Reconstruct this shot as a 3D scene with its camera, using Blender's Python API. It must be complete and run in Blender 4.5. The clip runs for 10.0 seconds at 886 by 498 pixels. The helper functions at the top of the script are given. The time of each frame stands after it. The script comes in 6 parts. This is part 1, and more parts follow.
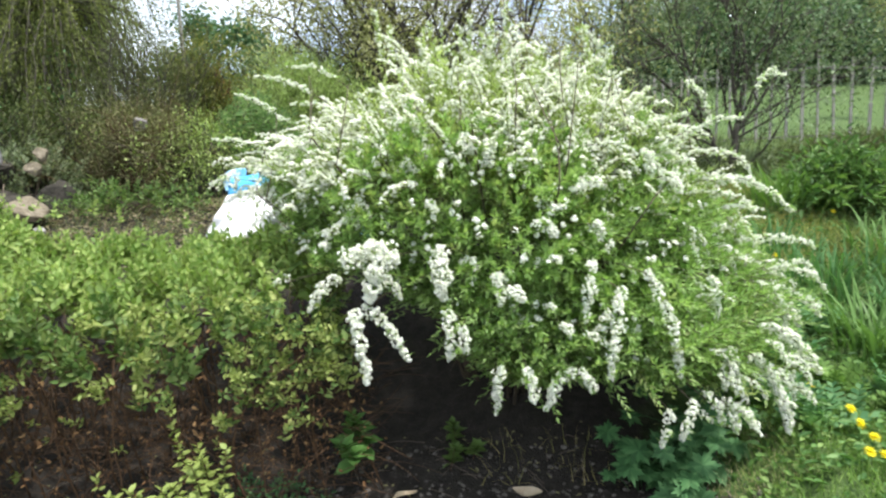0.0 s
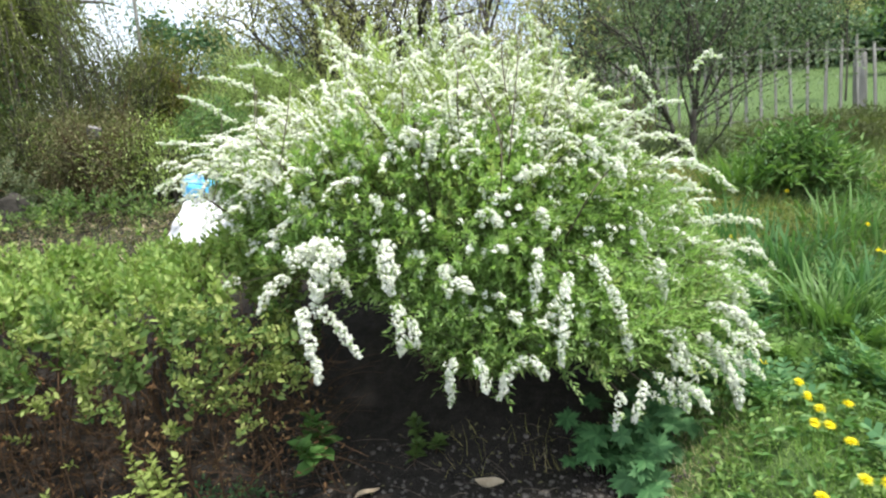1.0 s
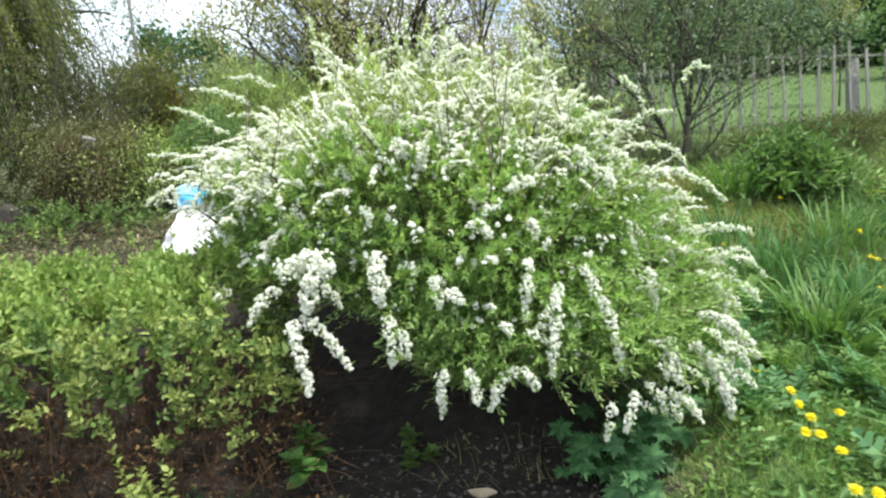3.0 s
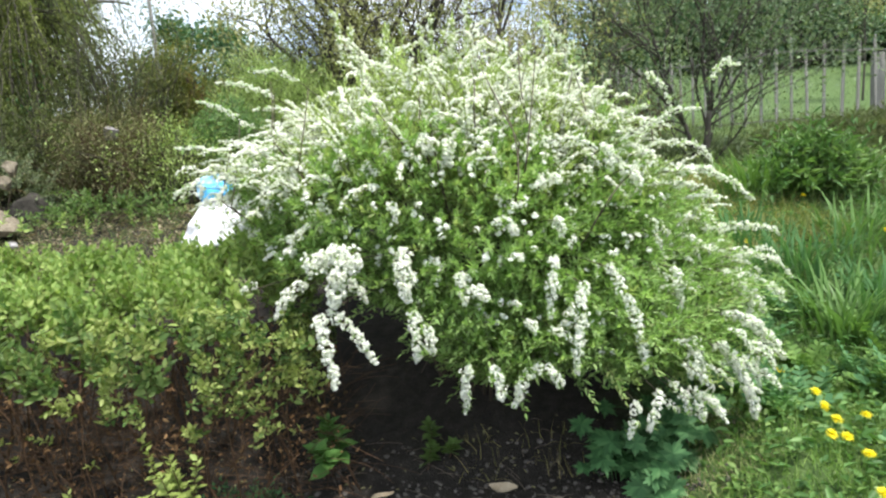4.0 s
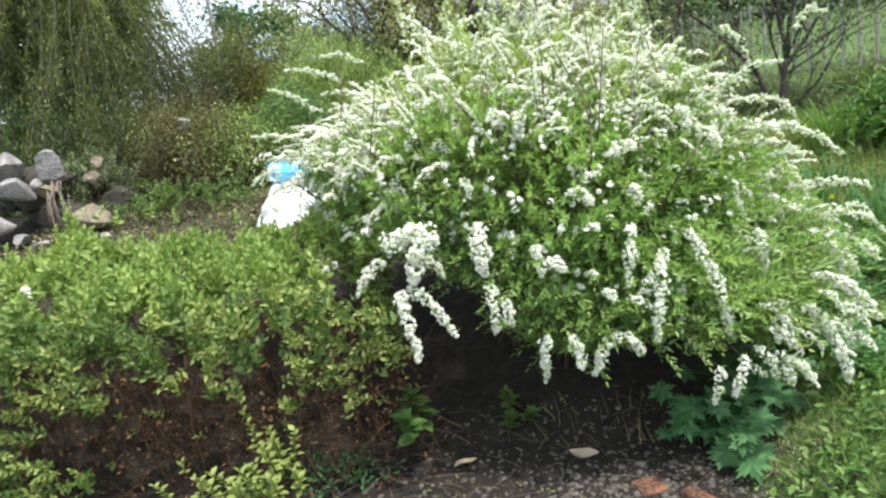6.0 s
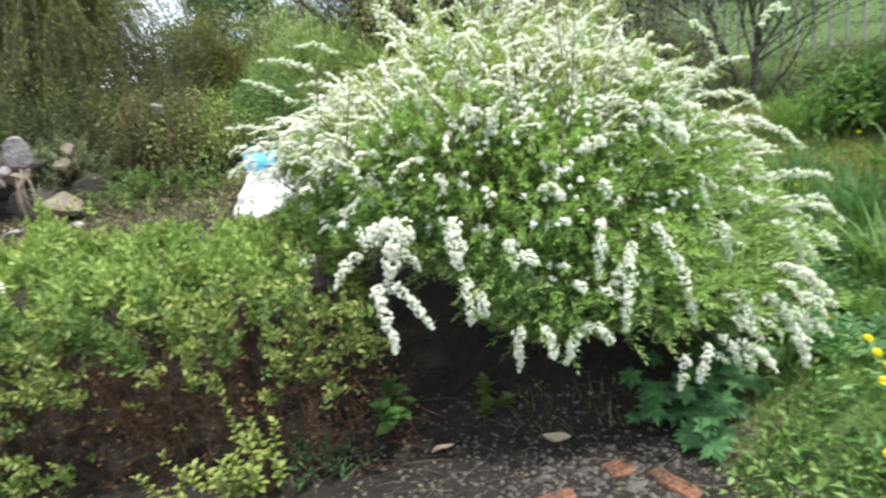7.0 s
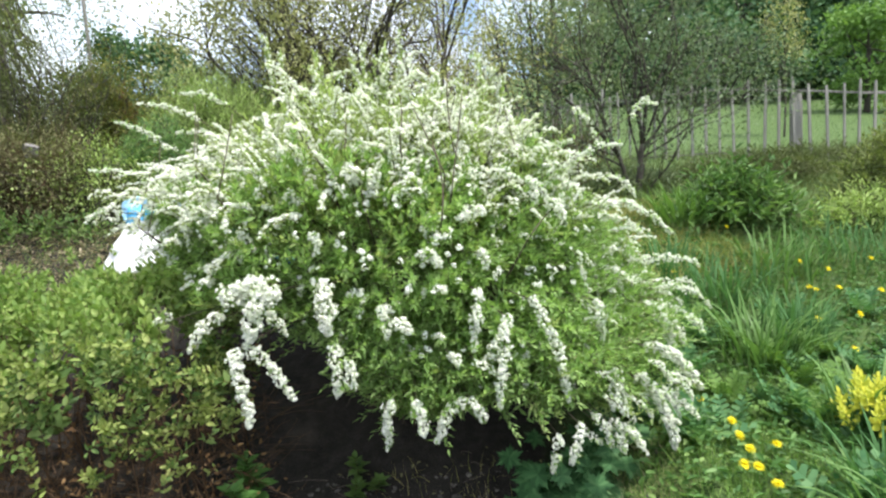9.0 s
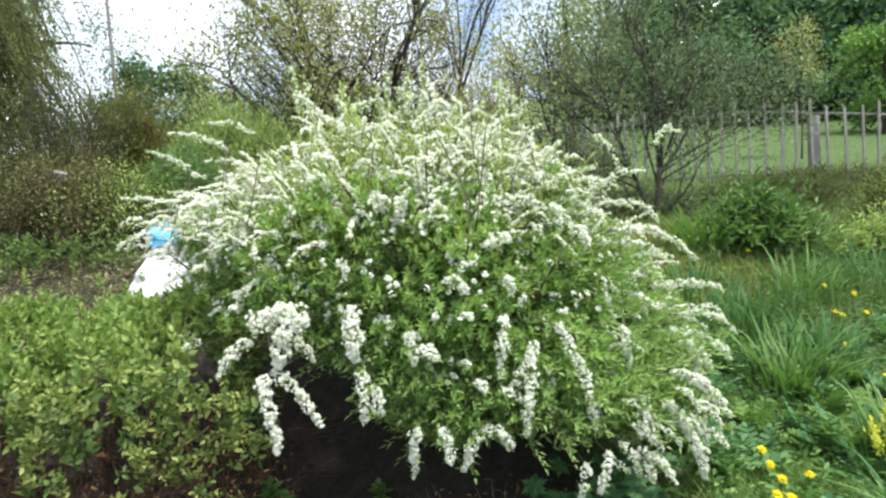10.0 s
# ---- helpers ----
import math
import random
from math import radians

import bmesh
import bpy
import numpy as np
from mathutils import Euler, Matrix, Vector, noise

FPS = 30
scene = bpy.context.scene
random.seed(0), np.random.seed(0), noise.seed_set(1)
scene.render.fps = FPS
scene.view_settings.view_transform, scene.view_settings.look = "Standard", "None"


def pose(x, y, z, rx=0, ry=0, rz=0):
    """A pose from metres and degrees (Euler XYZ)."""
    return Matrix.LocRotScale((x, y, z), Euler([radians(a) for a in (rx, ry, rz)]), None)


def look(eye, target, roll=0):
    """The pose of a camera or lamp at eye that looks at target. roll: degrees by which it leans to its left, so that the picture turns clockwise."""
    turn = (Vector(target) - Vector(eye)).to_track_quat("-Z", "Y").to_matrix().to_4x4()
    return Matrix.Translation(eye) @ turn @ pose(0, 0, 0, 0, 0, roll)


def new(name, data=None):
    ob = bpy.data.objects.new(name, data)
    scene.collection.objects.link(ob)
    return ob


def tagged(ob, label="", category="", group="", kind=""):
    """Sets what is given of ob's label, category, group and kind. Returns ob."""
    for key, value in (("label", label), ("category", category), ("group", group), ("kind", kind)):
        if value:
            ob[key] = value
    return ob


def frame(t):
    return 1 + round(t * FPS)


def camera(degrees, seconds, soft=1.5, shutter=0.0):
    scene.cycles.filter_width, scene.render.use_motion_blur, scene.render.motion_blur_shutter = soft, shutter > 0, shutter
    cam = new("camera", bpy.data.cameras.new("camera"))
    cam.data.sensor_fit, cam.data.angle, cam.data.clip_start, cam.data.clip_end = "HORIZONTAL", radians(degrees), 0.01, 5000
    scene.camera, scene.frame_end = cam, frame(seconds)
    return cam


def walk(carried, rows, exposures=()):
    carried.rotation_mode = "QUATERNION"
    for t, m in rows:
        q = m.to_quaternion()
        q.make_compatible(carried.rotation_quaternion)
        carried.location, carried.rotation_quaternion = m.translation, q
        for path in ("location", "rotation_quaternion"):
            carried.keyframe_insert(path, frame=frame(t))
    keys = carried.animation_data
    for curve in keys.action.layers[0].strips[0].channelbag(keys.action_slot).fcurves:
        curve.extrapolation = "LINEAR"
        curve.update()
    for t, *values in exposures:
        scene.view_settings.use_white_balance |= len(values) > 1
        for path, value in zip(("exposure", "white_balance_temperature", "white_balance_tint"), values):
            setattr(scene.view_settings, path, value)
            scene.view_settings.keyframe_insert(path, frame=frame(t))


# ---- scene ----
cam = camera(76.0, 10.0, soft=2.3, shutter=0.28)
# seconds, eye, then yaw, pitch and lean in degrees
ROWS = [
    (0, -0.092, -0.002, 1.279, 1.24, -6.51, -2.13),
    (0.5, -0.018, 0.002, 1.258, -0.69, -6.87, -3.31),
    (1, 0.024, 0.006, 1.257, -0.80, -6.87, -4.51),
    (1.5, 0.040, -0.004, 1.257, -1.37, -6.60, -4.61),
    (2, 0.059, -0.013, 1.263, -1.07, -6.08, -3.44),
    (2.2, 0.064, -0.025, 1.270, -0.68, -6.12, -5.51),
    (3.3, 0.039, 0.012, 1.275, -1.01, -6.29, -4.54),
    (3.5, 0.028, 0.010, 1.288, -0.52, -6.11, -4.72),
    (4, 0.004, -0.001, 1.295, 0.22, -7.04, -4.32),
    (4.5, -0.000, 0.000, 1.300, 0.57, -7.47, -4.12),
    (5, -0.000, -0.000, 1.305, 1.86, -8.43, -5.76),
    (5.5, -0.011, -0.003, 1.306, 2.43, -8.99, -6.24),
    (5.7, -0.034, -0.015, 1.313, 4.54, -9.14, -6.87),
    (6.8, -0.066, -0.064, 1.363, 7.68, -11.02, -8.52),
    (7, -0.028, -0.065, 1.375, 4.63, -11.62, -7.87),
    (7.5, 0.016, 0.018, 1.312, -2.85, -6.57, -5.19),
    (8, 0.069, 0.032, 1.305, -6.57, -6.64, -3.85),
    (8.5, 0.104, 0.021, 1.305, -6.11, -7.10, -3.85),
    (9, 0.098, 0.026, 1.315, -5.00, -5.04, -3.26),
    (9.5, 0.077, 0.018, 1.336, -4.94, -3.20, -2.92),
    (10, 0.054, 0.011, 1.337, -3.76, -2.76, -3.42),
]
walk(cam, [(t, pose(x, y, z, 90 + pitch, 0, yaw) @ pose(0, 0, 0, 0, 0, lean)) for t, x, y, z, yaw, pitch, lean in ROWS], exposures=[(0, 0.99), (9.0, 0.95), (9.5, 0.84), (10, 0.86)])

# ---- light ----
SUN_FROM = Vector((0.28, -0.26, 0.92)).normalized()
sky_world = bpy.data.worlds.new("sky")
scene.world = sky_world
sky_world.use_nodes = True
wn, wl = sky_world.node_tree.nodes, sky_world.node_tree.links
wn.clear()
sky = wn.new("ShaderNodeTexSky")
sky.sky_type, sky.sun_disc = "NISHITA", False
sky.sun_elevation = math.asin(SUN_FROM.z)
sky.sun_rotation = math.atan2(SUN_FROM.x, SUN_FROM.y)
sky.air_density, sky.dust_density = 1.0, 2.0
co, cloud, ramp, mix, back, wout = (wn.new("ShaderNode" + k) for k in ("TexCoord", "TexNoise", "ValToRGB", "Mix", "Background", "OutputWorld"))
cloud.inputs["Scale"].default_value, cloud.inputs["Detail"].default_value = 2.6, 7
ramp.color_ramp.elements[0].position, ramp.color_ramp.elements[1].position = 0.38, 0.60
mix.data_type = "RGBA"
mix.inputs["B"].default_value = (9.3, 9.8, 10.4, 1)
back.inputs["Strength"].default_value = 0.15
drift = wn.new("ShaderNodeVectorMath")
drift.inputs[1].default_value = (0.35, 0.0, 0.12)
wl.new(co.outputs["Generated"], drift.inputs[0])
wl.new(drift.outputs["Vector"], cloud.inputs["Vector"])
wl.new(cloud.outputs["Fac"], ramp.inputs["Fac"])
wl.new(ramp.outputs["Color"], mix.inputs["Factor"])
wl.new(sky.outputs["Color"], mix.inputs["A"])
wl.new(mix.outputs["Result"], back.inputs["Color"])
wl.new(back.outputs["Background"], wout.inputs["Surface"])
sun = new("sun", bpy.data.lights.new("sun", "SUN"))
sun.data.energy, sun.data.angle, sun.data.color = 3.5, radians(3), (1.0, 0.97, 0.91)
sun.matrix_world = look(SUN_FROM * 30, (0, 0, 0))


# ---- materials ----
def material(name):
    m = bpy.data.materials.new(name)
    m.use_nodes = True
    n, l = m.node_tree.nodes, m.node_tree.links
    n.clear()
    out = n.new("ShaderNodeOutputMaterial")
    p = n.new("ShaderNodeBsdfPrincipled")
    l.new(p.outputs["BSDF"], out.inputs["Surface"])
    return m, n, l, p, out


def ramp_of(n, stops):
    r = n.new("ShaderNodeValToRGB")
    e = r.color_ramp.elements
    while len(e) < len(stops):
        e.new(0.5)
    for el, (at, c) in zip(e, stops):
        el.position, el.color = at, c
    return r


def leaf_material(name, stops, through_part=0.35, rough=0.5, patch=1.3, spread=0.35, gloss=0.2):
    """Leaves: a colour of each leaf's own, drifting slowly over the plant, with light coming through."""
    m, n, l, p, out = material(name)
    geo, tc = n.new("ShaderNodeNewGeometry"), n.new("ShaderNodeTexCoord")
    nz = n.new("ShaderNodeTexNoise")
    nz.inputs["Scale"].default_value, nz.inputs["Detail"].default_value = patch, 2
    l.new(tc.outputs["Object"], nz.inputs["Vector"])
    a = n.new("ShaderNodeMath")
    a.operation = "MULTIPLY_ADD"
    a.inputs[1].default_value = spread * 2.0
    l.new(nz.outputs["Fac"], a.inputs[0])
    b = n.new("ShaderNodeMath")
    b.operation = "MULTIPLY"
    b.inputs[1].default_value = 1 - spread
    l.new(geo.outputs["Random Per Island"], b.inputs[0])
    c = n.new("ShaderNodeMath")
    c.operation = "SUBTRACT"
    c.inputs[1].default_value = spread * 0.5
    l.new(b.outputs[0], c.inputs[0])
    l.new(c.outputs[0], a.inputs[2])
    r = ramp_of(n, stops)
    l.new(a.outputs[0], r.inputs["Fac"])
    l.new(r.outputs["Color"], p.inputs["Base Color"])
    p.inputs["Roughness"].default_value = rough
    p.inputs["Specular IOR Level"].default_value = gloss
    if through_part:
        t, mx = n.new("ShaderNodeBsdfTranslucent"), n.new("ShaderNodeMixShader")
        tint = n.new("ShaderNodeMix")
        tint.data_type, tint.blend_type = "RGBA", "MULTIPLY"
        tint.inputs["Factor"].default_value = 1
        tint.inputs["B"].default_value = (0.99, 1.13, 0.57, 1)
        l.new(r.outputs["Color"], tint.inputs["A"])
        l.new(tint.outputs["Result"], t.inputs["Color"])
        mx.inputs["Fac"].default_value = through_part
        l.new(p.outputs["BSDF"], mx.inputs[1])
        l.new(t.outputs["BSDF"], mx.inputs[2])
        l.new(mx.outputs["Shader"], out.inputs["Surface"])
    return m


def rough_material(name, stops, scale=8.0, rough=0.85, bump=0.3, fine=60.0, stretch=(1, 1, 1)):
    """Bark, wood, stone, soil: two scales of grain and a relief."""
    m, n, l, p, out = material(name)
    tc, mp = n.new("ShaderNodeTexCoord"), n.new("ShaderNodeMapping")
    mp.inputs["Scale"].default_value = stretch
    l.new(tc.outputs["Object"], mp.inputs["Vector"])
    big, small = n.new("ShaderNodeTexNoise"), n.new("ShaderNodeTexNoise")
    for k, s in ((big, scale), (small, fine)):
        k.inputs["Scale"].default_value, k.inputs["Detail"].default_value = s, 6
        l.new(mp.outputs["Vector"], k.inputs["Vector"])
    mx = n.new("ShaderNodeMath")
    mx.operation = "MULTIPLY_ADD"
    mx.inputs[1].default_value = 0.45
    half = n.new("ShaderNodeMath")
    half.operation = "MULTIPLY"
    half.inputs[1].default_value = 0.55
    l.new(big.outputs["Fac"], half.inputs[0])
    l.new(small.outputs["Fac"], mx.inputs[0])
    l.new(half.outputs[0], mx.inputs[2])
    r = ramp_of(n, stops)
    l.new(mx.outputs[0], r.inputs["Fac"])
    l.new(r.outputs["Color"], p.inputs["Base Color"])
    p.inputs["Roughness"].default_value = rough
    p.inputs["Specular IOR Level"].default_value = 0.25
    bp = n.new("ShaderNodeBump")
    bp.inputs["Strength"].default_value, bp.inputs["Distance"].default_value = bump, 0.02
    l.new(mx.outputs[0], bp.inputs["Height"])
    l.new(bp.outputs["Normal"], p.inputs["Normal"])
    return m


BRIDAL_LEAF = leaf_material("bridal_leaf", [(0.15, (0.15, 0.255, 0.078, 1)), (0.5, (0.275, 0.415, 0.145, 1)), (0.9, (0.405, 0.53, 0.225, 1))], 0.5, 0.5)
YOUNG_LEAF = leaf_material("young_bridal_leaf", [(0.15, (0.215, 0.285, 0.095, 1)), (0.5, (0.34, 0.42, 0.165, 1)), (0.9, (0.455, 0.52, 0.245, 1))], 0.5, 0.5)
PETAL = leaf_material("white_petal", [(0.0, (0.42, 0.30, 0.18, 1)), (0.04, (0.66, 0.62, 0.50, 1)), (0.12, (0.72, 0.72, 0.69, 1)), (0.9, (0.78, 0.78, 0.77, 1))], 0.3, 0.6, 2.0, 0.1, 0.2)
# Hedge leaves darkened for the dim front, young tips brightened for the lit top.
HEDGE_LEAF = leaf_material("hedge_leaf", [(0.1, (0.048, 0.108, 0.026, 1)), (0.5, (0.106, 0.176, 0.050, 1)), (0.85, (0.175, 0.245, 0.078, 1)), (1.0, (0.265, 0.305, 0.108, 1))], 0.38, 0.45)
HEDGE_LIT_TIP = leaf_material("hedge_lit_tip_leaf", [(0.1, (0.120, 0.206, 0.047, 1)), (0.5, (0.232, 0.331, 0.090, 1)), (0.9, (0.352, 0.430, 0.138, 1))], 0.38, 0.45)
CURRANT_LEAF = leaf_material("currant_leaf", [(0.1, (0.075, 0.10, 0.03, 1)), (0.5, (0.15, 0.19, 0.055, 1)), (1.0, (0.27, 0.31, 0.10, 1))], 0.3, 0.55)
PALE_LEAF = leaf_material("pale_leaf", [(0.1, (0.14, 0.195, 0.045, 1)), (0.6, (0.255, 0.315, 0.092, 1)), (1.0, (0.36, 0.395, 0.14, 1))], 0.35, 0.45)
DEEP_LEAF = leaf_material("deep_leaf", [(0.1, (0.030, 0.085, 0.030, 1)), (0.55, (0.058, 0.148, 0.054, 1)), (1.0, (0.11, 0.215, 0.085, 1))], 0.25, 0.6, 1.3, 0.35, 0.2)
BLUE_LEAF = leaf_material("bluish_strap_leaf", [(0.1, (0.038, 0.10, 0.040, 1)), (0.5, (0.076, 0.168, 0.064, 1)), (1.0, (0.135, 0.24, 0.095, 1))], 0.35, 0.65, 1.3, 0.35, 0.06)
HERB_LEAF = leaf_material("soft_herb_leaf", [(0.1, (0.045, 0.125, 0.055, 1)), (0.5, (0.10, 0.21, 0.09, 1)), (1.0, (0.19, 0.32, 0.15, 1))], 0.35, 0.6, 1.3, 0.35, 0.08)
PEONY_LEAF = leaf_material("peony_leaf", [(0.1, (0.05, 0.115, 0.035, 1)), (0.5, (0.11, 0.205, 0.06, 1)), (1.0, (0.21, 0.32, 0.10, 1))], 0.3, 0.45)
GRASS = leaf_material("grass_blade", [(0.1, (0.048, 0.122, 0.022, 1)), (0.5, (0.10, 0.205, 0.04, 1)), (0.92, (0.18, 0.295, 0.07, 1)), (1.0, (0.30, 0.30, 0.12, 1))], 0.35, 0.5, 0.9)
PALE_GRASS = leaf_material("pale_grass_blade", [(0.1, (0.08, 0.155, 0.03, 1)), (0.5, (0.155, 0.265, 0.058, 1)), (1.0, (0.27, 0.37, 0.11, 1))], 0.35, 0.5)
WEED = leaf_material("weed_leaf", [(0.1, (0.03, 0.078, 0.02, 1)), (0.5, (0.072, 0.158, 0.04, 1)), (1.0, (0.165, 0.28, 0.088, 1))], 0.3, 0.45)
EDGE_LEAF = leaf_material("creeping_weed_leaf", [(0.1, (0.085, 0.16, 0.045, 1)), (0.5, (0.18, 0.285, 0.08, 1)), (1.0, (0.29, 0.38, 0.16, 1))], 0.4, 0.6, 3.0)
TURF = leaf_material("hill_grass_blade", [(0.1, (0.085, 0.135, 0.07, 1)), (0.5, (0.135, 0.195, 0.10, 1)), (1.0, (0.21, 0.26, 0.15, 1))], 0.3, 0.6, 0.4)
ROUGH_GRASS = leaf_material("rough_grass_blade", [(0.1, (0.05, 0.085, 0.03, 1)), (0.5, (0.11, 0.15, 0.05, 1)), (1.0, (0.21, 0.22, 0.09, 1))], 0.3, 0.6)
DRY_GRASS = leaf_material("dry_grass_blade", [(0.1, (0.20, 0.24, 0.05, 1)), (0.5, (0.38, 0.34, 0.12, 1)), (1.0, (0.52, 0.42, 0.22, 1))], 0.3, 0.7)
STRAW = leaf_material("bleached_straw", [(0.1, (0.24, 0.22, 0.09, 1)), (0.5, (0.42, 0.37, 0.20, 1)), (1.0, (0.60, 0.53, 0.36, 1))], 0.2, 0.7)
OLIVE_LEAF = leaf_material("olive_leaf", [(0.1, (0.085, 0.10, 0.025, 1)), (0.5, (0.19, 0.20, 0.06, 1)), (1.0, (0.34, 0.31, 0.12, 1))], 0.3, 0.6, gloss=0.06)
BRUSH_LEAF = leaf_material("dull_brush_leaf", [(0.1, (0.07, 0.09, 0.04, 1)), (0.5, (0.115, 0.14, 0.06, 1)), (1.0, (0.17, 0.19, 0.09, 1))], 0.25, 0.7, gloss=0.06)
PALE_OLIVE = leaf_material("pale_olive_leaf", [(0.1, (0.15, 0.165, 0.065, 1)), (0.5, (0.29, 0.30, 0.135, 1)), (1.0, (0.44, 0.43, 0.24, 1))], 0.3, 0.6)
SMOKY_LEAF = leaf_material("greyish_leaf", [(0.1, (0.10, 0.13, 0.075, 1)), (0.5, (0.175, 0.22, 0.125, 1)), (1.0, (0.28, 0.32, 0.19, 1))], 0.3, 0.55, gloss=0.06)
DULL_LEAF = leaf_material("dull_grey_green_leaf", [(0.1, (0.07, 0.105, 0.062, 1)), (0.5, (0.14, 0.19, 0.11, 1)), (1.0, (0.23, 0.285, 0.175, 1))], 0.3, 0.65, gloss=0.05)
WEEPING_LEAF = leaf_material("weeping_needles", [(0.1, (0.09, 0.11, 0.04, 1)), (0.5, (0.175, 0.205, 0.072, 1)), (1.0, (0.30, 0.325, 0.12, 1))], 0.3, 0.6, gloss=0.06)
RUSSET_LEAF = leaf_material("russet_leaf", [(0.1, (0.11, 0.100, 0.055, 1)), (0.5, (0.158, 0.150, 0.080, 1)), (1.0, (0.22, 0.215, 0.115, 1))], 0.2, 0.7, gloss=0.06)
WITHERED = leaf_material("withered_leaf", [(0.1, (0.05, 0.028, 0.014, 1)), (0.5, (0.14, 0.08, 0.04, 1)), (1.0, (0.26, 0.17, 0.085, 1))], 0.2, 0.7, gloss=0.06)
TAN_LITTER = leaf_material("tan_litter", [(0.1, (0.13, 0.105, 0.07, 1)), (0.5, (0.26, 0.22, 0.145, 1)), (1.0, (0.40, 0.35, 0.24, 1))], 0.1, 0.8, gloss=0.06)
RED_LEAF = leaf_material("red_leaf", [(0.1, (0.12, 0.022, 0.02, 1)), (0.6, (0.22, 0.05, 0.045, 1)), (1.0, (0.30, 0.09, 0.065, 1))], 0.3, 0.5)
FAR_LEAF = leaf_material("far_leaf", [(0.1, (0.04, 0.09, 0.05, 1)), (0.5, (0.085, 0.16, 0.085, 1)), (1.0, (0.16, 0.24, 0.13, 1))], 0.25, 0.6, 0.4, 0.5, gloss=0.06)
FRESH_LEAF = leaf_material("fresh_tree_leaf", [(0.1, (0.08, 0.155, 0.04, 1)), (0.5, (0.145, 0.255, 0.065, 1)), (1.0, (0.25, 0.36, 0.11, 1))], 0.3, 0.6, 0.5, 0.5)
FEATHER_LEAF = leaf_material("feathery_leaf", [(0.1, (0.17, 0.25, 0.07, 1)), (0.5, (0.31, 0.42, 0.13, 1)), (1.0, (0.46, 0.54, 0.22, 1))], 0.3, 0.6)
GOLD_PETAL = leaf_material("yellow_petal", [(0.0, (0.76, 0.60, 0.012, 1)), (0.6, (0.80, 0.69, 0.02, 1)), (1.0, (0.82, 0.74, 0.06, 1))], 0.2, 0.6)
LEMON_LEAF = leaf_material("lemon_leaf", [(0.0, (0.36, 0.42, 0.06, 1)), (0.5, (0.58, 0.56, 0.07, 1)), (1.0, (0.72, 0.66, 0.10, 1))], 0.35, 0.5)
BARK = rough_material("cane_bark", [(0.3, (0.035, 0.028, 0.020, 1)), (0.7, (0.095, 0.075, 0.052, 1))], 14, 0.85, 0.4, 90, (1, 1, 0.3))
TREE_BARK = rough_material("tree_bark", [(0.3, (0.026, 0.023, 0.019, 1)), (0.7, (0.09, 0.08, 0.066, 1))], 9, 0.9, 0.7, 70, (1, 1, 0.25))
RUST_TWIG = rough_material("rusty_twig", [(0.3, (0.030, 0.018, 0.010, 1)), (0.7, (0.105, 0.060, 0.030, 1))], 12, 0.85, 0.3, 80)
GREY_TWIG = rough_material("dry_grey_twig", [(0.3, (0.14, 0.11, 0.08, 1)), (0.7, (0.36, 0.30, 0.23, 1))], 12, 0.9, 0.3, 80)
DARK_TWIG = rough_material("weathered_brown_twig", [(0.3, (0.07, 0.055, 0.04, 1)), (0.7, (0.20, 0.165, 0.125, 1))], 12, 0.9, 0.3, 80)
FENCE_WOOD = rough_material("weathered_wood", [(0.25, (0.085, 0.084, 0.077, 1)), (0.5, (0.19, 0.185, 0.168, 1)), (0.75, (0.31, 0.30, 0.28, 1))], 5, 0.85, 0.5, 50, (6, 6, 0.5))
STONE = rough_material("limestone", [(0.28, (0.07, 0.066, 0.064, 1)), (0.5, (0.20, 0.19, 0.185, 1)), (0.75, (0.40, 0.385, 0.375, 1))], 9, 0.9, 1.0, 55)
PALE_STONE = rough_material("beige_stone", [(0.28, (0.06, 0.05, 0.034, 1)), (0.5, (0.15, 0.128, 0.092, 1)), (0.75, (0.29, 0.255, 0.19, 1))], 9, 0.9, 1.0, 55)
EARTH = rough_material("dark_earth", [(0.3, (0.022, 0.020, 0.017, 1)), (0.6, (0.055, 0.050, 0.042, 1)), (0.8, (0.12, 0.11, 0.095, 1))], 14, 0.95, 1.0, 60)
PEBBLE = rough_material("pebble_stone", [(0.25, (0.035, 0.031, 0.027, 1)), (0.5, (0.075, 0.068, 0.06, 1)), (0.75, (0.20, 0.185, 0.165, 1))], 22, 0.85, 0.3, 120)
BRICK = rough_material("red_brick", [(0.40, (0.03, 0.024, 0.019, 1)), (0.52, (0.15, 0.07, 0.043, 1)), (0.75, (0.29, 0.15, 0.09, 1))], 14, 0.9, 0.6, 90)
SACK_WHITE = rough_material("white_sack", [(0.3, (0.70, 0.71, 0.73, 1)), (0.7, (0.85, 0.85, 0.86, 1))], 6, 0.45, 0.25, 30)
SACK_BLUE = rough_material("blue_sack_print", [(0.3, (0.06, 0.33, 0.62, 1)), (0.7, (0.12, 0.45, 0.75, 1))], 6, 0.4, 0.25, 30)
SACK_PALE = rough_material("pale_blue_sack_print", [(0.3, (0.30, 0.55, 0.74, 1)), (0.7, (0.42, 0.66, 0.82, 1))], 6, 0.4, 0.25, 30)
TEAL_PLASTIC = rough_material("teal_plastic", [(0.3, (0.02, 0.10, 0.14, 1)), (0.7, (0.04, 0.17, 0.22, 1))], 6, 0.4, 0.2, 30)
DRY_LEAF = rough_material("dead_leaf", [(0.3, (0.26, 0.20, 0.13, 1)), (0.7, (0.46, 0.39, 0.29, 1))], 20, 0.8, 0.3, 120)


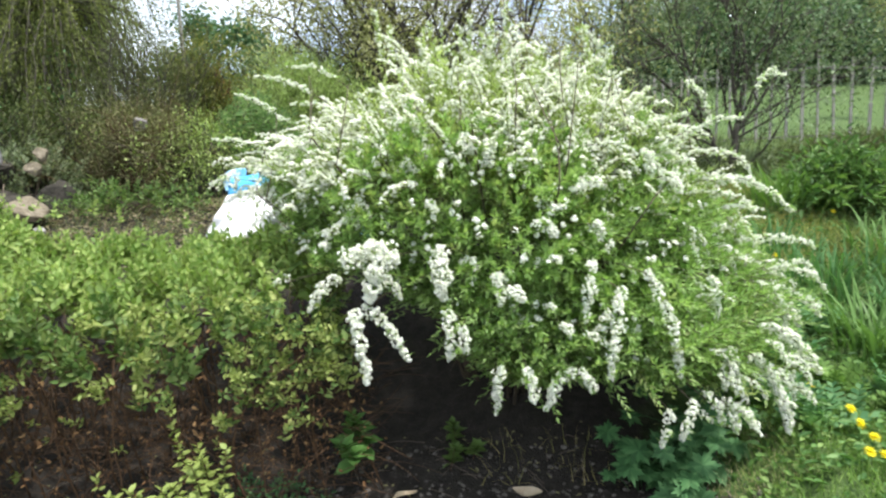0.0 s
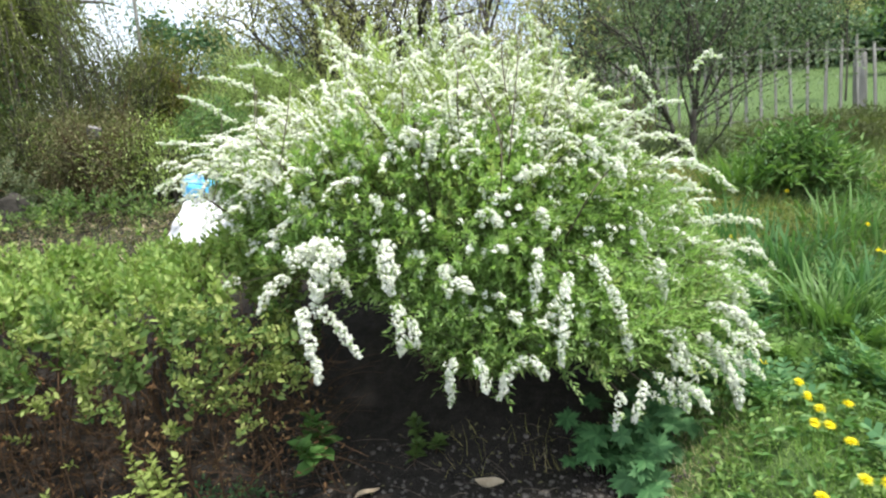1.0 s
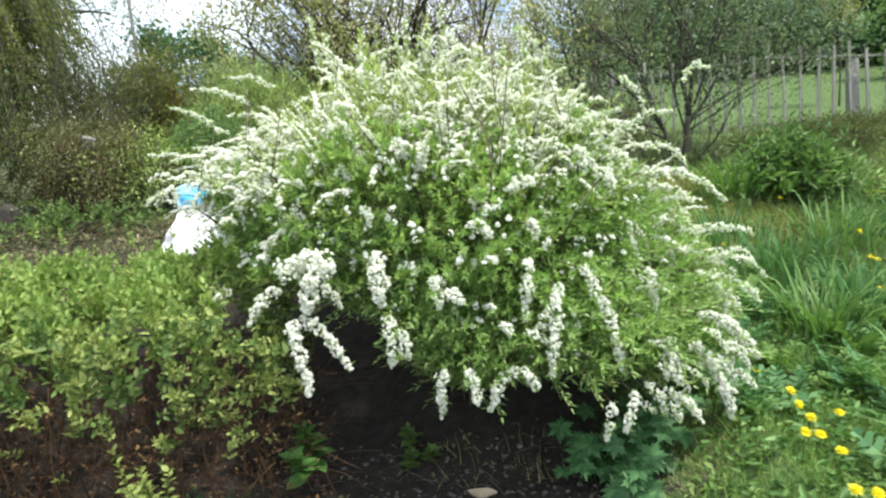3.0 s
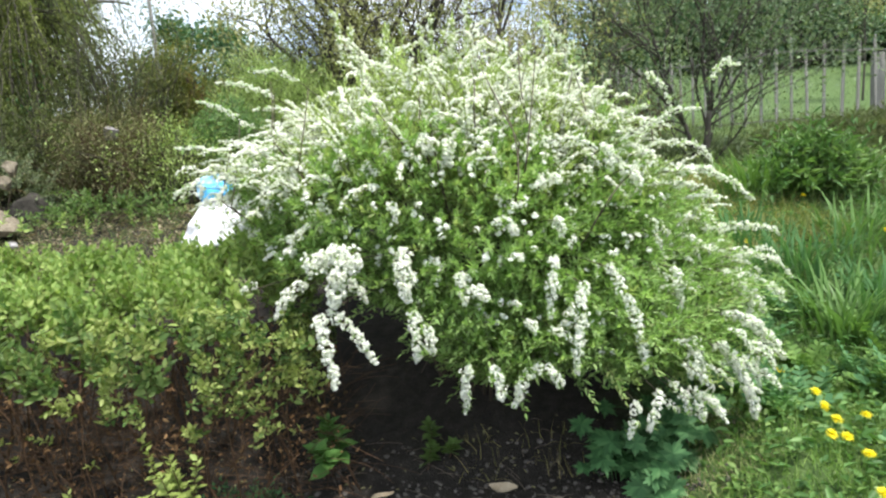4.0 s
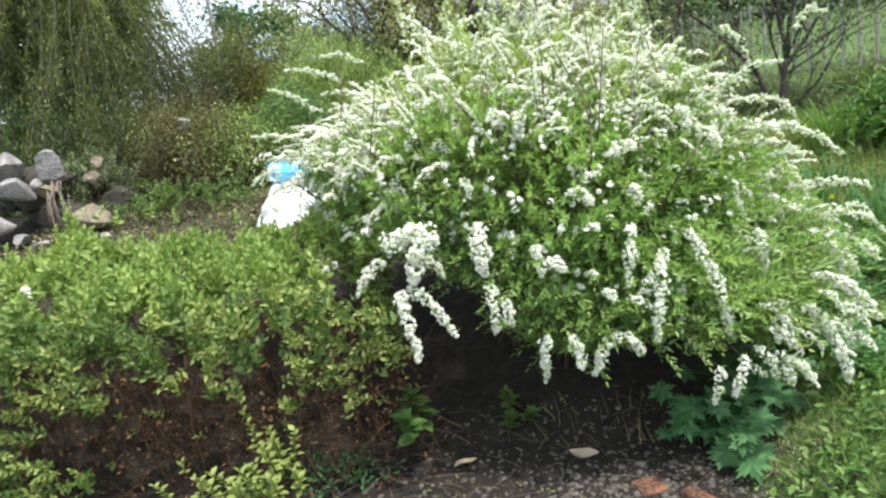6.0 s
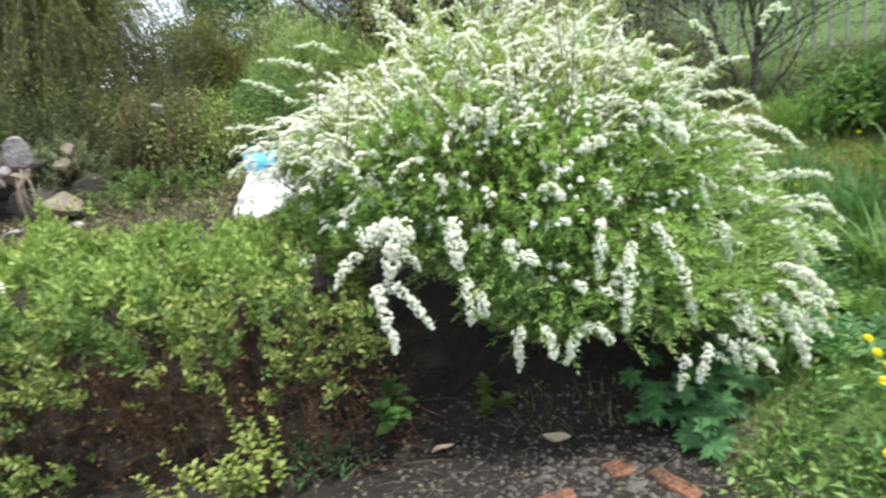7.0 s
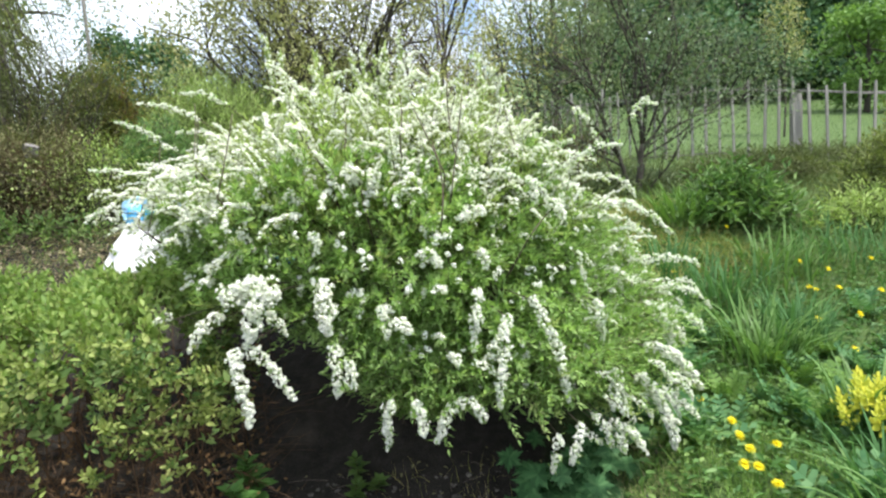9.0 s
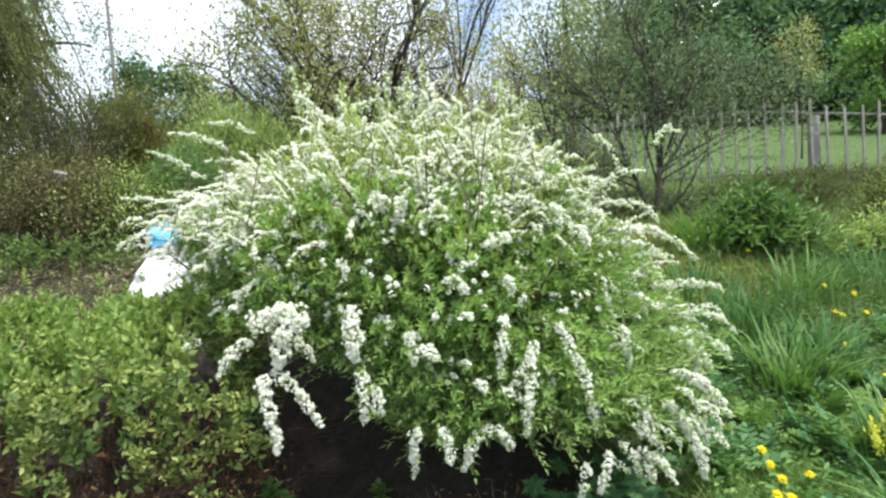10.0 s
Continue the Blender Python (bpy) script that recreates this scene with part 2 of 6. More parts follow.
def ground_material():
    """Dark crumbly garden soil in the beds, mossy green turf on the lawn side and up the hill."""
    m, n, l, p, out = material("garden_ground")
    tc, sep = n.new("ShaderNodeTexCoord"), n.new("ShaderNodeSeparateXYZ")
    l.new(tc.outputs["Object"], sep.inputs[0])
    wob, grain, fine = (n.new("ShaderNodeTexNoise") for _ in range(3))
    for k, s in ((wob, 1.6), (grain, 18.0), (fine, 120.0)):
        k.inputs["Scale"].default_value, k.inputs["Detail"].default_value = s, 6
        l.new(tc.outputs["Object"], k.inputs["Vector"])
    soil = ramp_of(n, [(0.3, (0.010, 0.009, 0.008, 1)), (0.5, (0.023, 0.020, 0.017, 1)), (0.66, (0.036, 0.032, 0.028, 1)), (0.8, (0.07, 0.063, 0.056, 1))])
    turf = ramp_of(n, [(0.3, (0.035, 0.065, 0.02, 1)), (0.55, (0.075, 0.12, 0.038, 1)), (0.75, (0.14, 0.18, 0.07, 1))])
    both = n.new("ShaderNodeMath")
    both.operation = "MULTIPLY_ADD"
    both.inputs[1].default_value = 0.5
    h2 = n.new("ShaderNodeMath")
    h2.operation = "MULTIPLY"
    h2.inputs[1].default_value = 0.5
    l.new(grain.outputs["Fac"], h2.inputs[0])
    l.new(fine.outputs["Fac"], both.inputs[0])
    l.new(h2.outputs[0], both.inputs[2])
    l.new(both.outputs[0], soil.inputs["Fac"])
    l.new(both.outputs[0], turf.inputs["Fac"])

    def ramped(src, lo, hi):
        k = n.new("ShaderNodeMapRange")
        k.inputs["From Min"].default_value, k.inputs["From Max"].default_value = lo, hi
        add = n.new("ShaderNodeMath")
        add.operation = "MULTIPLY_ADD"
        add.inputs[1].default_value = 2.0
        l.new(wob.outputs["Fac"], add.inputs[0])
        l.new(src, add.inputs[2])
        l.new(add.outputs[0], k.inputs["Value"])
        return k.outputs[0]

    right, up = ramped(sep.outputs["X"], 1.75, 2.15), ramped(sep.outputs["Y"], 7.9, 9.2)
    most = n.new("ShaderNodeMath")
    most.operation = "MAXIMUM"
    l.new(right, most.inputs[0])
    l.new(up, most.inputs[1])
    mx = n.new("ShaderNodeMix")
    mx.data_type = "RGBA"
    l.new(most.outputs[0], mx.inputs["Factor"])
    l.new(soil.outputs["Color"], mx.inputs["A"])
    l.new(turf.outputs["Color"], mx.inputs["B"])
    l.new(mx.outputs["Result"], p.inputs["Base Color"])
    p.inputs["Roughness"].default_value = 0.95
    p.inputs["Specular IOR Level"].default_value = 0.15
    bp = n.new("ShaderNodeBump")
    bp.inputs["Strength"].default_value, bp.inputs["Distance"].default_value = 0.8, 0.03
    l.new(both.outputs[0], bp.inputs["Height"])
    l.new(bp.outputs["Normal"], p.inputs["Normal"])
    return m


GROUND = ground_material()

# ---- mesh tools ----


class Geo:
    """Gathers vertices and faces of one mesh."""

    def __init__(self):
        self.v, self.f, self.m, self.n = [], [], [], 0

    def add(self, verts, faces, mat=0):
        verts = np.asarray(verts, float).reshape(-1, 3)
        for fa in faces:
            fa = np.asarray(fa, int)
            if len(fa):
                self.f.append(fa + self.n)
                self.m.append(np.full(len(fa), mat))
        self.v.append(verts)
        self.n += len(verts)
        return self

    def template(self):
        return np.concatenate(self.v), self.f, self.m

    def mesh(self, name, mats, smooth=False):
        me = bpy.data.meshes.new(name)
        v = np.concatenate(self.v)
        loops = np.concatenate([f.ravel() for f in self.f])
        sizes = np.concatenate([np.full(len(f), f.shape[1]) for f in self.f])
        me.vertices.add(len(v))
        me.vertices.foreach_set("co", v.astype(np.float32).ravel())
        me.loops.add(len(loops))
        me.loops.foreach_set("vertex_index", loops.astype(np.int32))
        me.polygons.add(len(sizes))
        me.polygons.foreach_set("loop_start", np.r_[0, np.cumsum(sizes)[:-1]].astype(np.int32))
        me.polygons.foreach_set("material_index", np.concatenate(self.m).astype(np.int32))
        if smooth:
            me.polygons.foreach_set("use_smooth", np.ones(len(sizes), bool))
        for m in mats:
            me.materials.append(m)
        me.update(calc_edges=True)
        me.validate()
        return me


def unit(a):
    a = np.asarray(a, float)
    return a / np.maximum(np.linalg.norm(a, axis=-1, keepdims=True), 1e-9)


def frames_of(d, up):
    """Turns whose y runs along d and whose z leans to up."""
    d, up = unit(d), np.broadcast_to(np.asarray(up, float), np.shape(d))
    x = np.cross(d, up)
    flat = np.linalg.norm(x, axis=-1) < 1e-4
    x[flat] = np.cross(d[flat], [1.0, 0.2, 0.1])
    x = unit(x)
    return np.stack([x, d, np.cross(x, d)], -1)


def bake(geo, template, turns, places, sizes, mat=None):
    """Lays copies of a template into geo."""
    v, faces, mats = template
    turns, places, sizes = np.asarray(turns), np.asarray(places), np.asarray(sizes, float)
    if len(places) == 0:
        return
    s = sizes[:, None, None] if sizes.ndim == 1 else sizes[:, None, :]
    out = np.einsum("nij,nvj->nvi", turns, v[None] * s) + places[:, None, :]
    step = (np.arange(len(places)) * len(v))[:, None, None]
    start = geo.n
    geo.v.append(out.reshape(-1, 3))
    for fa, ma in zip(faces, mats):
        geo.f.append((fa[None] + step + start).reshape(-1, fa.shape[1]))
        geo.m.append(np.full(len(fa) * len(places), ma[0] if mat is None else mat))
    geo.n += len(places) * len(v)


def tube(geo, path, radii, sides=5, mat=0):
    path, radii = np.asarray(path, float), np.asarray(radii, float)
    d = unit(np.gradient(path, axis=0))
    fr = frames_of(d, (0.31, 0.17, 0.93))
    a = np.arange(sides) * 2 * np.pi / sides
    ring = np.cos(a)[None, :, None] * fr[:, None, :, 0] + np.sin(a)[None, :, None] * fr[:, None, :, 2]
    v = path[:, None] + ring * radii[:, None, None]
    k = np.arange(len(path) - 1)[:, None] * sides
    i, j = np.arange(sides)[None], (np.arange(sides)[None] + 1) % sides
    q = np.stack([k + i, k + j, k + sides + j, k + sides + i], -1).reshape(-1, 4)
    cap = np.array([np.arange(sides)[::-1], np.arange(sides) + (len(path) - 1) * sides])
    geo.add(v, [q, cap], mat)


def bezier(a, b, c, n=8):
    t = np.linspace(0, 1, n)[:, None]
    return (1 - t) ** 2 * np.asarray(a) + 2 * t * (1 - t) * np.asarray(b) + t**2 * np.asarray(c)


def leaf_small(width=0.3, fold=0.06):
    return Geo().add([(0, 0, 0), (width / 2, 0.42, fold), (0, 1, -0.08), (-width / 2, 0.42, fold)], [[(0, 1, 2), (0, 2, 3)]]).template()


def leaf_oval(width=0.42, fold=0.07, droop=0.12):
    w = width / 2
    return Geo().add([(0, 0, 0), (w * 0.86, 0.28, fold), (w * 0.82, 0.62, fold * 0.8 - droop * 0.3), (0, 1, -droop), (-w * 0.82, 0.62, fold * 0.8 - droop * 0.3), (-w * 0.86, 0.28, fold)], [[(0, 1, 2, 3), (0, 3, 4, 5)]]).template()


def strap(width=0.03, bend=0.5, n=5):
    """A strap leaf or grass blade, one unit long, standing up and bending over along y."""
    t = np.linspace(0, 1, n)
    y, z = bend * t**2, t - 0.35 * bend * t**3
    w = width * np.array([0.75, 1, 0.9, 0.62, 0.06]) if n == 5 else width * np.linspace(1, 0.05, n)
    v = [p for k in range(n) for p in ((-w[k] / 2, y[k], z[k]), (w[k] / 2, y[k], z[k]))]
    return Geo().add(v, [[(2 * k, 2 * k + 1, 2 * k + 3, 2 * k + 2) for k in range(n - 1)]]).template()


def part(name, data, parent, label=""):
    ob = new(name, data)
    ob.parent = parent
    return tagged(ob, label=label)


def stuff(name, data, parent, label=""):
    return tagged(part(name, data, parent, label), kind="stuff")


def thing(name, place, label, category, group=""):
    ob = new(name)
    ob.empty_display_size = 0.1
    ob.matrix_basis = pose(*place)
    return tagged(ob, label, category, group)


def turn_about(axis, angle):
    return np.array(Matrix.Rotation(angle, 3, Vector(axis)))


# ---- ground ----
LINE_Y = [-400, -50, 1, 2.3, 3, 4, 5, 6, 8, 12, 30, 80, 400, 2000]
LINE_Z = [-3.0, -0.5, 0, 0, 0.30, 0.84, 1.15, 1.33, 1.57, 2.25, 6.0, 9.0, 18, 40]


def height(x, y):
    x, y = np.asarray(x, float), np.asarray(y, float)
    z = np.interp(y, LINE_Y, LINE_Z)
    z = z + 0.28 * np.clip((x - 0.75) / 0.4, 0, 1) * (1 - np.clip((y - 2.2) / 1.8, 0, 1))
    z = z + 0.17 * np.clip(y - 30, 0, 60) * np.clip((x - 2) / 10, 0, 1)
    near = np.clip(1 - (np.hypot(x, y) - 8) / 10, 0, 1)
    return z + near * (0.012 * np.sin(7.1 * x + 1.3 * y) * np.sin(6.3 * y - 2.1 * x) + 0.007 * np.sin(19 * x + 5 * y) * np.sin(23 * y))


def make_ground():
    xs = np.r_[-900, -400, -200, -100, -60, -40, -25, -16, -11, -8, np.arange(-6, -3, 0.2), np.arange(-3, 3.5, 0.05), np.arange(3.5, 9, 0.2), 10, 13, 18, 26, 40, 60, 100, 200, 400, 900]
    ys = np.r_[-400, -150, -50, -20, -8, -4, -2, np.arange(-1, 1, 0.2), np.arange(1, 5, 0.05), np.arange(5, 12, 0.2), np.arange(12, 34, 1.0), 40, 50, 65, 80, 120, 200, 400, 900, 2000]
    X, Y = np.meshgrid(xs, ys)
    Z = height(X, Y)
    nx, ny = len(xs), len(ys)
    i, j = np.meshgrid(np.arange(nx - 1), np.arange(ny - 1))
    k = (j * nx + i).ravel()
    g = Geo().add(np.stack([X, Y, Z], -1).reshape(-1, 3), [np.stack([k, k + 1, k + nx + 1, k + nx], -1)])
    tagged(new("ground", g.mesh("ground", [GROUND], True)), "dark garden soil rising to a mown green hillside", "ground", kind="structure")


make_ground()


# ---- flowering twigs ----
def umbel(count=11, r=1.0, seed=0):
    """A domed head of small florets."""
    k = np.random.default_rng(seed)
    g = Geo()
    for i in range(count):
        a, c = i * 2.4, 1 - (i + 0.5) / count * 0.85
        s = math.sqrt(max(0, 1 - c * c))
        nrm = unit(np.array([s * math.cos(a), s * math.sin(a), c]) + k.normal(0, 0.22, 3))
        fr = frames_of(nrm[None], (0.3, 0.5, 0.2))[0]
        ang = np.arange(4) * 2 * np.pi / 4 + k.uniform(0, 6)
        rr = 0.45 * r * k.uniform(0.8, 1.15)
        pts = np.cos(ang)[:, None] * fr[:, 0] + np.sin(ang)[:, None] * fr[:, 2]
        g.add(nrm * r * k.uniform(0.5, 1.15) * [1, 1, 0.8] + pts * rr, [[(0, 1, 2, 3)]], 0)
    return g.template()


UMBELS = [umbel(11, 1.0, s) for s in range(4)]
NARROW = leaf_small(0.27, 0.05)


def dress_flowers(g, path, spacing, size, k, round_about=0.5, tip=0.55, bare=0.12, leafy=2, fluff=0.0):
    """Twig along a path with flower heads (slot 1) and small leaves (slot 2)."""
    seg = np.linalg.norm(np.diff(path, axis=0), axis=1)
    s = np.r_[0, np.cumsum(seg)]
    n = max(3, int(s[-1] * (1 - bare) / spacing))
    at = s[-1] * np.linspace(bare, 1, n) + k.normal(0, spacing * 0.25, n)
    at = np.clip(at, 0, s[-1])
    c = np.stack([np.interp(at, s, path[:, q]) for q in range(3)], -1)
    d = unit(np.stack([np.interp(np.clip(at + 0.01, 0, s[-1]), s, path[:, q]) - np.interp(np.clip(at - 0.01, 0, s[-1]), s, path[:, q]) for q in range(3)], -1))
    outw = np.array([0, 0, 1.0]) + k.normal(0, round_about, (n, 3))
    outw = unit(outw - d * (outw * d).sum(1, keepdims=True) * 0.7)
    grow = size * (1 - (1 - tip) * np.linspace(0, 1, n) ** 2) * k.uniform(0.55, 1.25, n)
    for u in range(4):
        pick = np.arange(n) % 4 == u
        fr = frames_of(np.cross(outw[pick], k.normal(0, 1, (pick.sum(), 3))), outw[pick])
        bake(g, UMBELS[u], fr, c[pick] + outw[pick] * (grow[pick] * (0.9 + fluff * k.uniform(-0.5, 1.6, pick.sum())))[:, None], grow[pick], 1)
    m = n * leafy
    cc, dd = np.repeat(c, leafy, 0), np.repeat(d, leafy, 0)
    side = unit(k.normal(0, 1, (m, 3)) + dd * 0.4 - [0, 0, 0.2])
    bake(g, NARROW, frames_of(side, (0, 0, 1)), cc, k.uniform(0.014, 0.026, m), 2)
    tube(g, path, np.linspace(0.0016, 0.0008, len(path)), 3, 0)


def dress_plume(g, path, radius, k, heads=900, gaps=0.35, lump=0.28):
    """A crowded plume: many small heads packed round a twig, thick near its middle and drawn out to the tip."""
    seg = np.linalg.norm(np.diff(path, axis=0), axis=1)
    s = np.r_[0, np.cumsum(seg)]
    n = max(10, int(s[-1] * heads))
    u = k.uniform(0, 1, n)
    u = u[np.sin(u * s[-1] * 95 + k.uniform(0, 6)) + np.sin(u * s[-1] * 41 + k.uniform(0, 6)) > -2 + 2 * gaps * k.uniform(0, 1, n)]
    n = len(u)
    at = u * s[-1]
    c = np.stack([np.interp(at, s, path[:, q]) for q in range(3)], -1)
    d = unit(np.stack([np.interp(at + 0.01, s, path[:, q]) - np.interp(at - 0.01, s, path[:, q]) for q in range(3)], -1))
    thick = radius * np.interp(u, [0, 0.12, 0.45, 0.8, 1], [0.55, 0.95, 1.0, 0.72, 0.30]) * (1 + lump * np.sin(at * 130 + k.uniform(0, 6)) + 0.22 * np.sin(at * 57 + k.uniform(0, 6)))
    out = k.normal(0, 1, (n, 3)) + [0, -0.35, 0.45]
    out = unit(out - d * (out * d).sum(1, keepdims=True) * 0.85)
    p = c + out * (thick * k.uniform(0.25, 1, n) ** 0.5)[:, None]
    size = np.clip(radius * 0.34, 0.0048, 0.0078) * k.uniform(0.6, 1.25, n)
    for w in range(4):
        pick = np.arange(n) % 4 == w
        fr = frames_of(np.cross(out[pick], k.normal(0, 1, (pick.sum(), 3))), out[pick])
        bake(g, UMBELS[w], fr, p[pick], size[pick], 1)
    m = max(4, n // 5)
    w = k.integers(0, n, m)
    bake(g, NARROW, frames_of(unit(out[w] + k.normal(0, 0.5, (m, 3)) - d[w] * 0.2), (0, 0, 1)), c[w], k.uniform(0.02, 0.036, m), 2)
    tube(g, path, np.linspace(0.0018, 0.0008, len(path)), 3, 0)


def spray_mesh(kind, length, seed):
    k = np.random.default_rng(seed)
    a0, a1 = {"arch": (36, -42), "upright": (76, 12), "tassel": (-35, -88), "level": (16, -20)}[kind]
    n = 9
    ang = np.radians(np.linspace(a0, a1, n) + k.normal(0, 5, n))
    sway = np.cumsum(k.normal(0, 0.09, n))
    d = np.stack([np.sin(sway) * np.cos(ang), np.cos(sway) * np.cos(ang), np.sin(ang)], -1)
    path = np.r_[[[0, 0, 0]], np.cumsum(d * length / n, 0)]
    g = Geo()
    dress_flowers(g, path, 0.0062, 0.0112, k, 0.75 if kind == "tassel" else 0.6, 0.5, 0.15, 1, 0.35)
    return g


SPRAYS = {kind: [spray_mesh(kind, L, 10 * i + j) for i, L in enumerate((0.09, 0.125, 0.165, 0.22))] for j, kind in enumerate(("arch", "upright", "tassel", "level"))}
SPRAY_DATA = {kind: [g.mesh("flower_spray", [BARK, PETAL, YOUNG_LEAF]) for g in gs] for kind, gs in SPRAYS.items()}


def shoot_template(length, leaf, size, gap, seed, angle=55, bend=0.25, stem=0.0014):
    """A leafy shoot growing along y: stem (slot 0) and leaves (slot 1)."""
    k = np.random.default_rng(seed)
    t = np.linspace(0, 1, 5)
    path = np.stack([0.05 * length * np.sin(3 * t + seed), length * t, -bend * length * t**2], -1)
    n = max(4, int(length / gap))
    at = np.linspace(0.12, 1, n)
    c = np.stack([np.interp(at, t, path[:, q]) for q in range(3)], -1)
    az = np.arange(n) * 2.4 + k.normal(0, 0.3, n)
    op = np.radians(angle + k.normal(0, 12, n)) * np.linspace(1.15, 0.45, n)
    d = np.stack([np.cos(az) * np.sin(op), np.cos(op), np.sin(az) * np.sin(op) + 0.15], -1)
    sz = size * k.uniform(0.7, 1.2, n) * np.linspace(1.1, 0.7, n)
    g = Geo()
    tube(g, path, np.linspace(stem, stem * 0.5, 5), 3, 0)
    bake(g, leaf, frames_of(d, np.array([0, 0.25, 1.0]) + k.normal(0, 0.25, (n, 3))), c, sz, 1)
    return g.template()


# ---- the white-flowering shrub ----
HEART = np.array([0.18, 2.95, 0.86])
# how low the foliage hangs at the front, along x
HEM_X, HEM_Z = [-0.8, -0.45, -0.2, -0.05, 0.1, 0.5, 0.8, 1.3], [0.98, 0.86, 0.80, 0.72, 0.60, 0.56, 0.50, 0.42]


def dome(theta, phi):
    """Point and outward way on the shrub's dome; theta from the top, phi round it, in radians."""
    rz = np.where(theta < np.pi / 2, 0.95, 0.62)
    n = np.stack([np.sin(theta) * np.cos(phi), np.sin(theta) * np.sin(phi), np.cos(theta)], -1)
    lump = 1 + 0.06 * np.sin(3.1 * phi + 2.0 * theta) + 0.05 * np.sin(5.3 * phi - 3 * theta + 1) + 0.04 * np.sin(9 * phi + 7 * theta)
    deg = np.degrees(theta)
    left = np.interp(deg, [0, 42, 62, 78, 95, 125], [1.02, 1.20, 1.24, 1.00, 0.86, 0.66])
    right = np.interp(deg, [0, 30, 45, 62, 78, 90, 105, 130], [0.80, 0.76, 0.74, 0.80, 0.92, 1.02, 1.08, 1.0])
    r = np.stack([np.where(n[..., 0] < 0, left, right), np.full_like(theta, 0.98), rz], -1)
    return n, HEART + n * r * lump[..., None], unit(n / r)


def way_out(theta, nrm, k, droop=1.0):
    up = np.interp(np.degrees(theta), [0, 45, 75, 95, 120, 140], [1.0, 0.8, 0.5, 0.3, 0.0, -0.25]) * droop
    flat = nrm * [1, 1, 0.3]
    return unit(flat + np.stack([0 * up, 0 * up, up], -1) + k.normal(0, 0.28, nrm.shape))


def make_bridal_shrub():
    k = np.random.default_rng(21)
    shrub = thing("flowering_shrub", (0, 0, 0), "large arching shrub smothered in small white flower clusters", "shrub")
    # canes
    for i in range(46):
        phi = i * 2.39996 + k.normal(0, 0.2)
        theta = math.radians(k.choice([k.uniform(8, 45), k.uniform(45, 100)]))
        n, p, nrm = dome(np.array([theta]), np.array([phi]))
        foot = np.array([0.18 + 0.22 * math.cos(phi) * k.uniform(0.4, 1.2), 2.95 + 0.2 * math.sin(phi) * k.uniform(0.4, 1.2), 0])
        foot[2] = height(foot[0], foot[1]) - 0.03
        tip = HEART + (p[0] - HEART) * 0.93
        mid = foot * 0.35 + tip * 0.65
        mid[2] = max(tip[2] + 0.12, foot[2] + 0.75) if theta > 0.8 else (foot[2] + tip[2]) * 0.62
        mid[:2] = foot[:2] * 0.6 + tip[:2] * 0.4
        path = bezier(foot, mid, tip, 12) + np.cumsum(k.normal(0, 0.006, (12, 3)), 0)
        g = Geo()
        tube(g, path, np.linspace(0.008, 0.002, 12) * k.uniform(0.8, 1.3), 5)
        for q in range(3):
            s = path[int(k.integers(5, 10))]
            e = s + unit(k.normal(0, 1, 3) + nrm[0] + [0, 0, 0.8]) * k.uniform(0.18, 0.4)
            tube(g, bezier(s, (s + e) / 2 + [0, 0, 0.05], e, 5), np.linspace(0.003, 0.0012, 5), 4)
        part("cane", g.mesh("cane", [BARK], True), shrub)
    # leaves
    shoots = [shoot_template(L, NARROW, 0.043, 0.0105, s, 58, 0.2) for s, L in enumerate((0.09, 0.12, 0.16, 0.2, 0.26))]
    g = Geo()
    N = 9000
    ct = k.uniform(math.cos(math.radians(138)), 1, N)
    theta, phi = np.arccos(ct), k.uniform(0, 2 * np.pi, N)
    n, p, nrm = dome(theta, phi)
    depth = np.where(theta < 1.2, k.uniform(0.40, 1.0, N) ** 0.5, k.uniform(0.45, 1.0, N) ** 0.42)
    p = HEART + (p - HEART) * depth[:, None]
    hem = np.interp(p[:, 0], HEM_X, HEM_Z)
    keep = p[:, 2] > hem + 0.04 * np.sin(9 * p[:, 0]) + np.clip(p[:, 1] - 2.2, 0, 1) * 0.25
    keep &= (p[:, 1] < 3.2) | (k.uniform(0, 1, N) < 0.6)
    p, th, nr = p[keep], theta[keep], nrm[keep]
    # the skirt that spreads low over the lawn
    u = unit(k.normal(0, 1, (900, 3))) * k.uniform(0.3, 1, (900, 1)) ** 0.4
    p, th, nr = np.r_[p, u * [0.34, 0.28, 0.26] + [0.92, 2.46, 0.72]], np.r_[th, np.full(900, 1.45)], np.r_[nr, unit(u + [0.3, -0.4, 0.2])]
    # full green face towards the open side
    m = 1100
    th2, ph2 = np.radians(k.uniform(52, 104, m)), np.radians(k.uniform(-170, -5, m))
    n2, q2, r2 = dome(th2, ph2)
    q2 = HEART + (q2 - HEART) * k.uniform(0.84, 0.93, m)[:, None]
    ok = q2[:, 2] > 0.04 + np.interp(q2[:, 0], HEM_X, HEM_Z)
    p, th, nr = np.r_[p, q2[ok]], np.r_[th, th2[ok]], np.r_[nr, r2[ok]]
    # leafy lobes that bulge at the front hem
    for c, r, m in (((0.20, 2.10, 0.64), (0.25, 0.13, 0.12), 260), ((0.64, 2.06, 0.68), (0.26, 0.14, 0.16), 280), ((0.90, 2.16, 0.60), (0.2, 0.14, 0.14), 180)):
        u = unit(k.normal(0, 1, (m, 3))) * k.uniform(0.3, 1, (m, 1)) ** 0.4
        p, th, nr = np.r_[p, u * r + c], np.r_[th, np.full(m, 1.35)], np.r_[nr, unit(u + [0, -0.6, 0.1])]
    # open rosettes at the shoot ends, turned to the light
    m = 1500
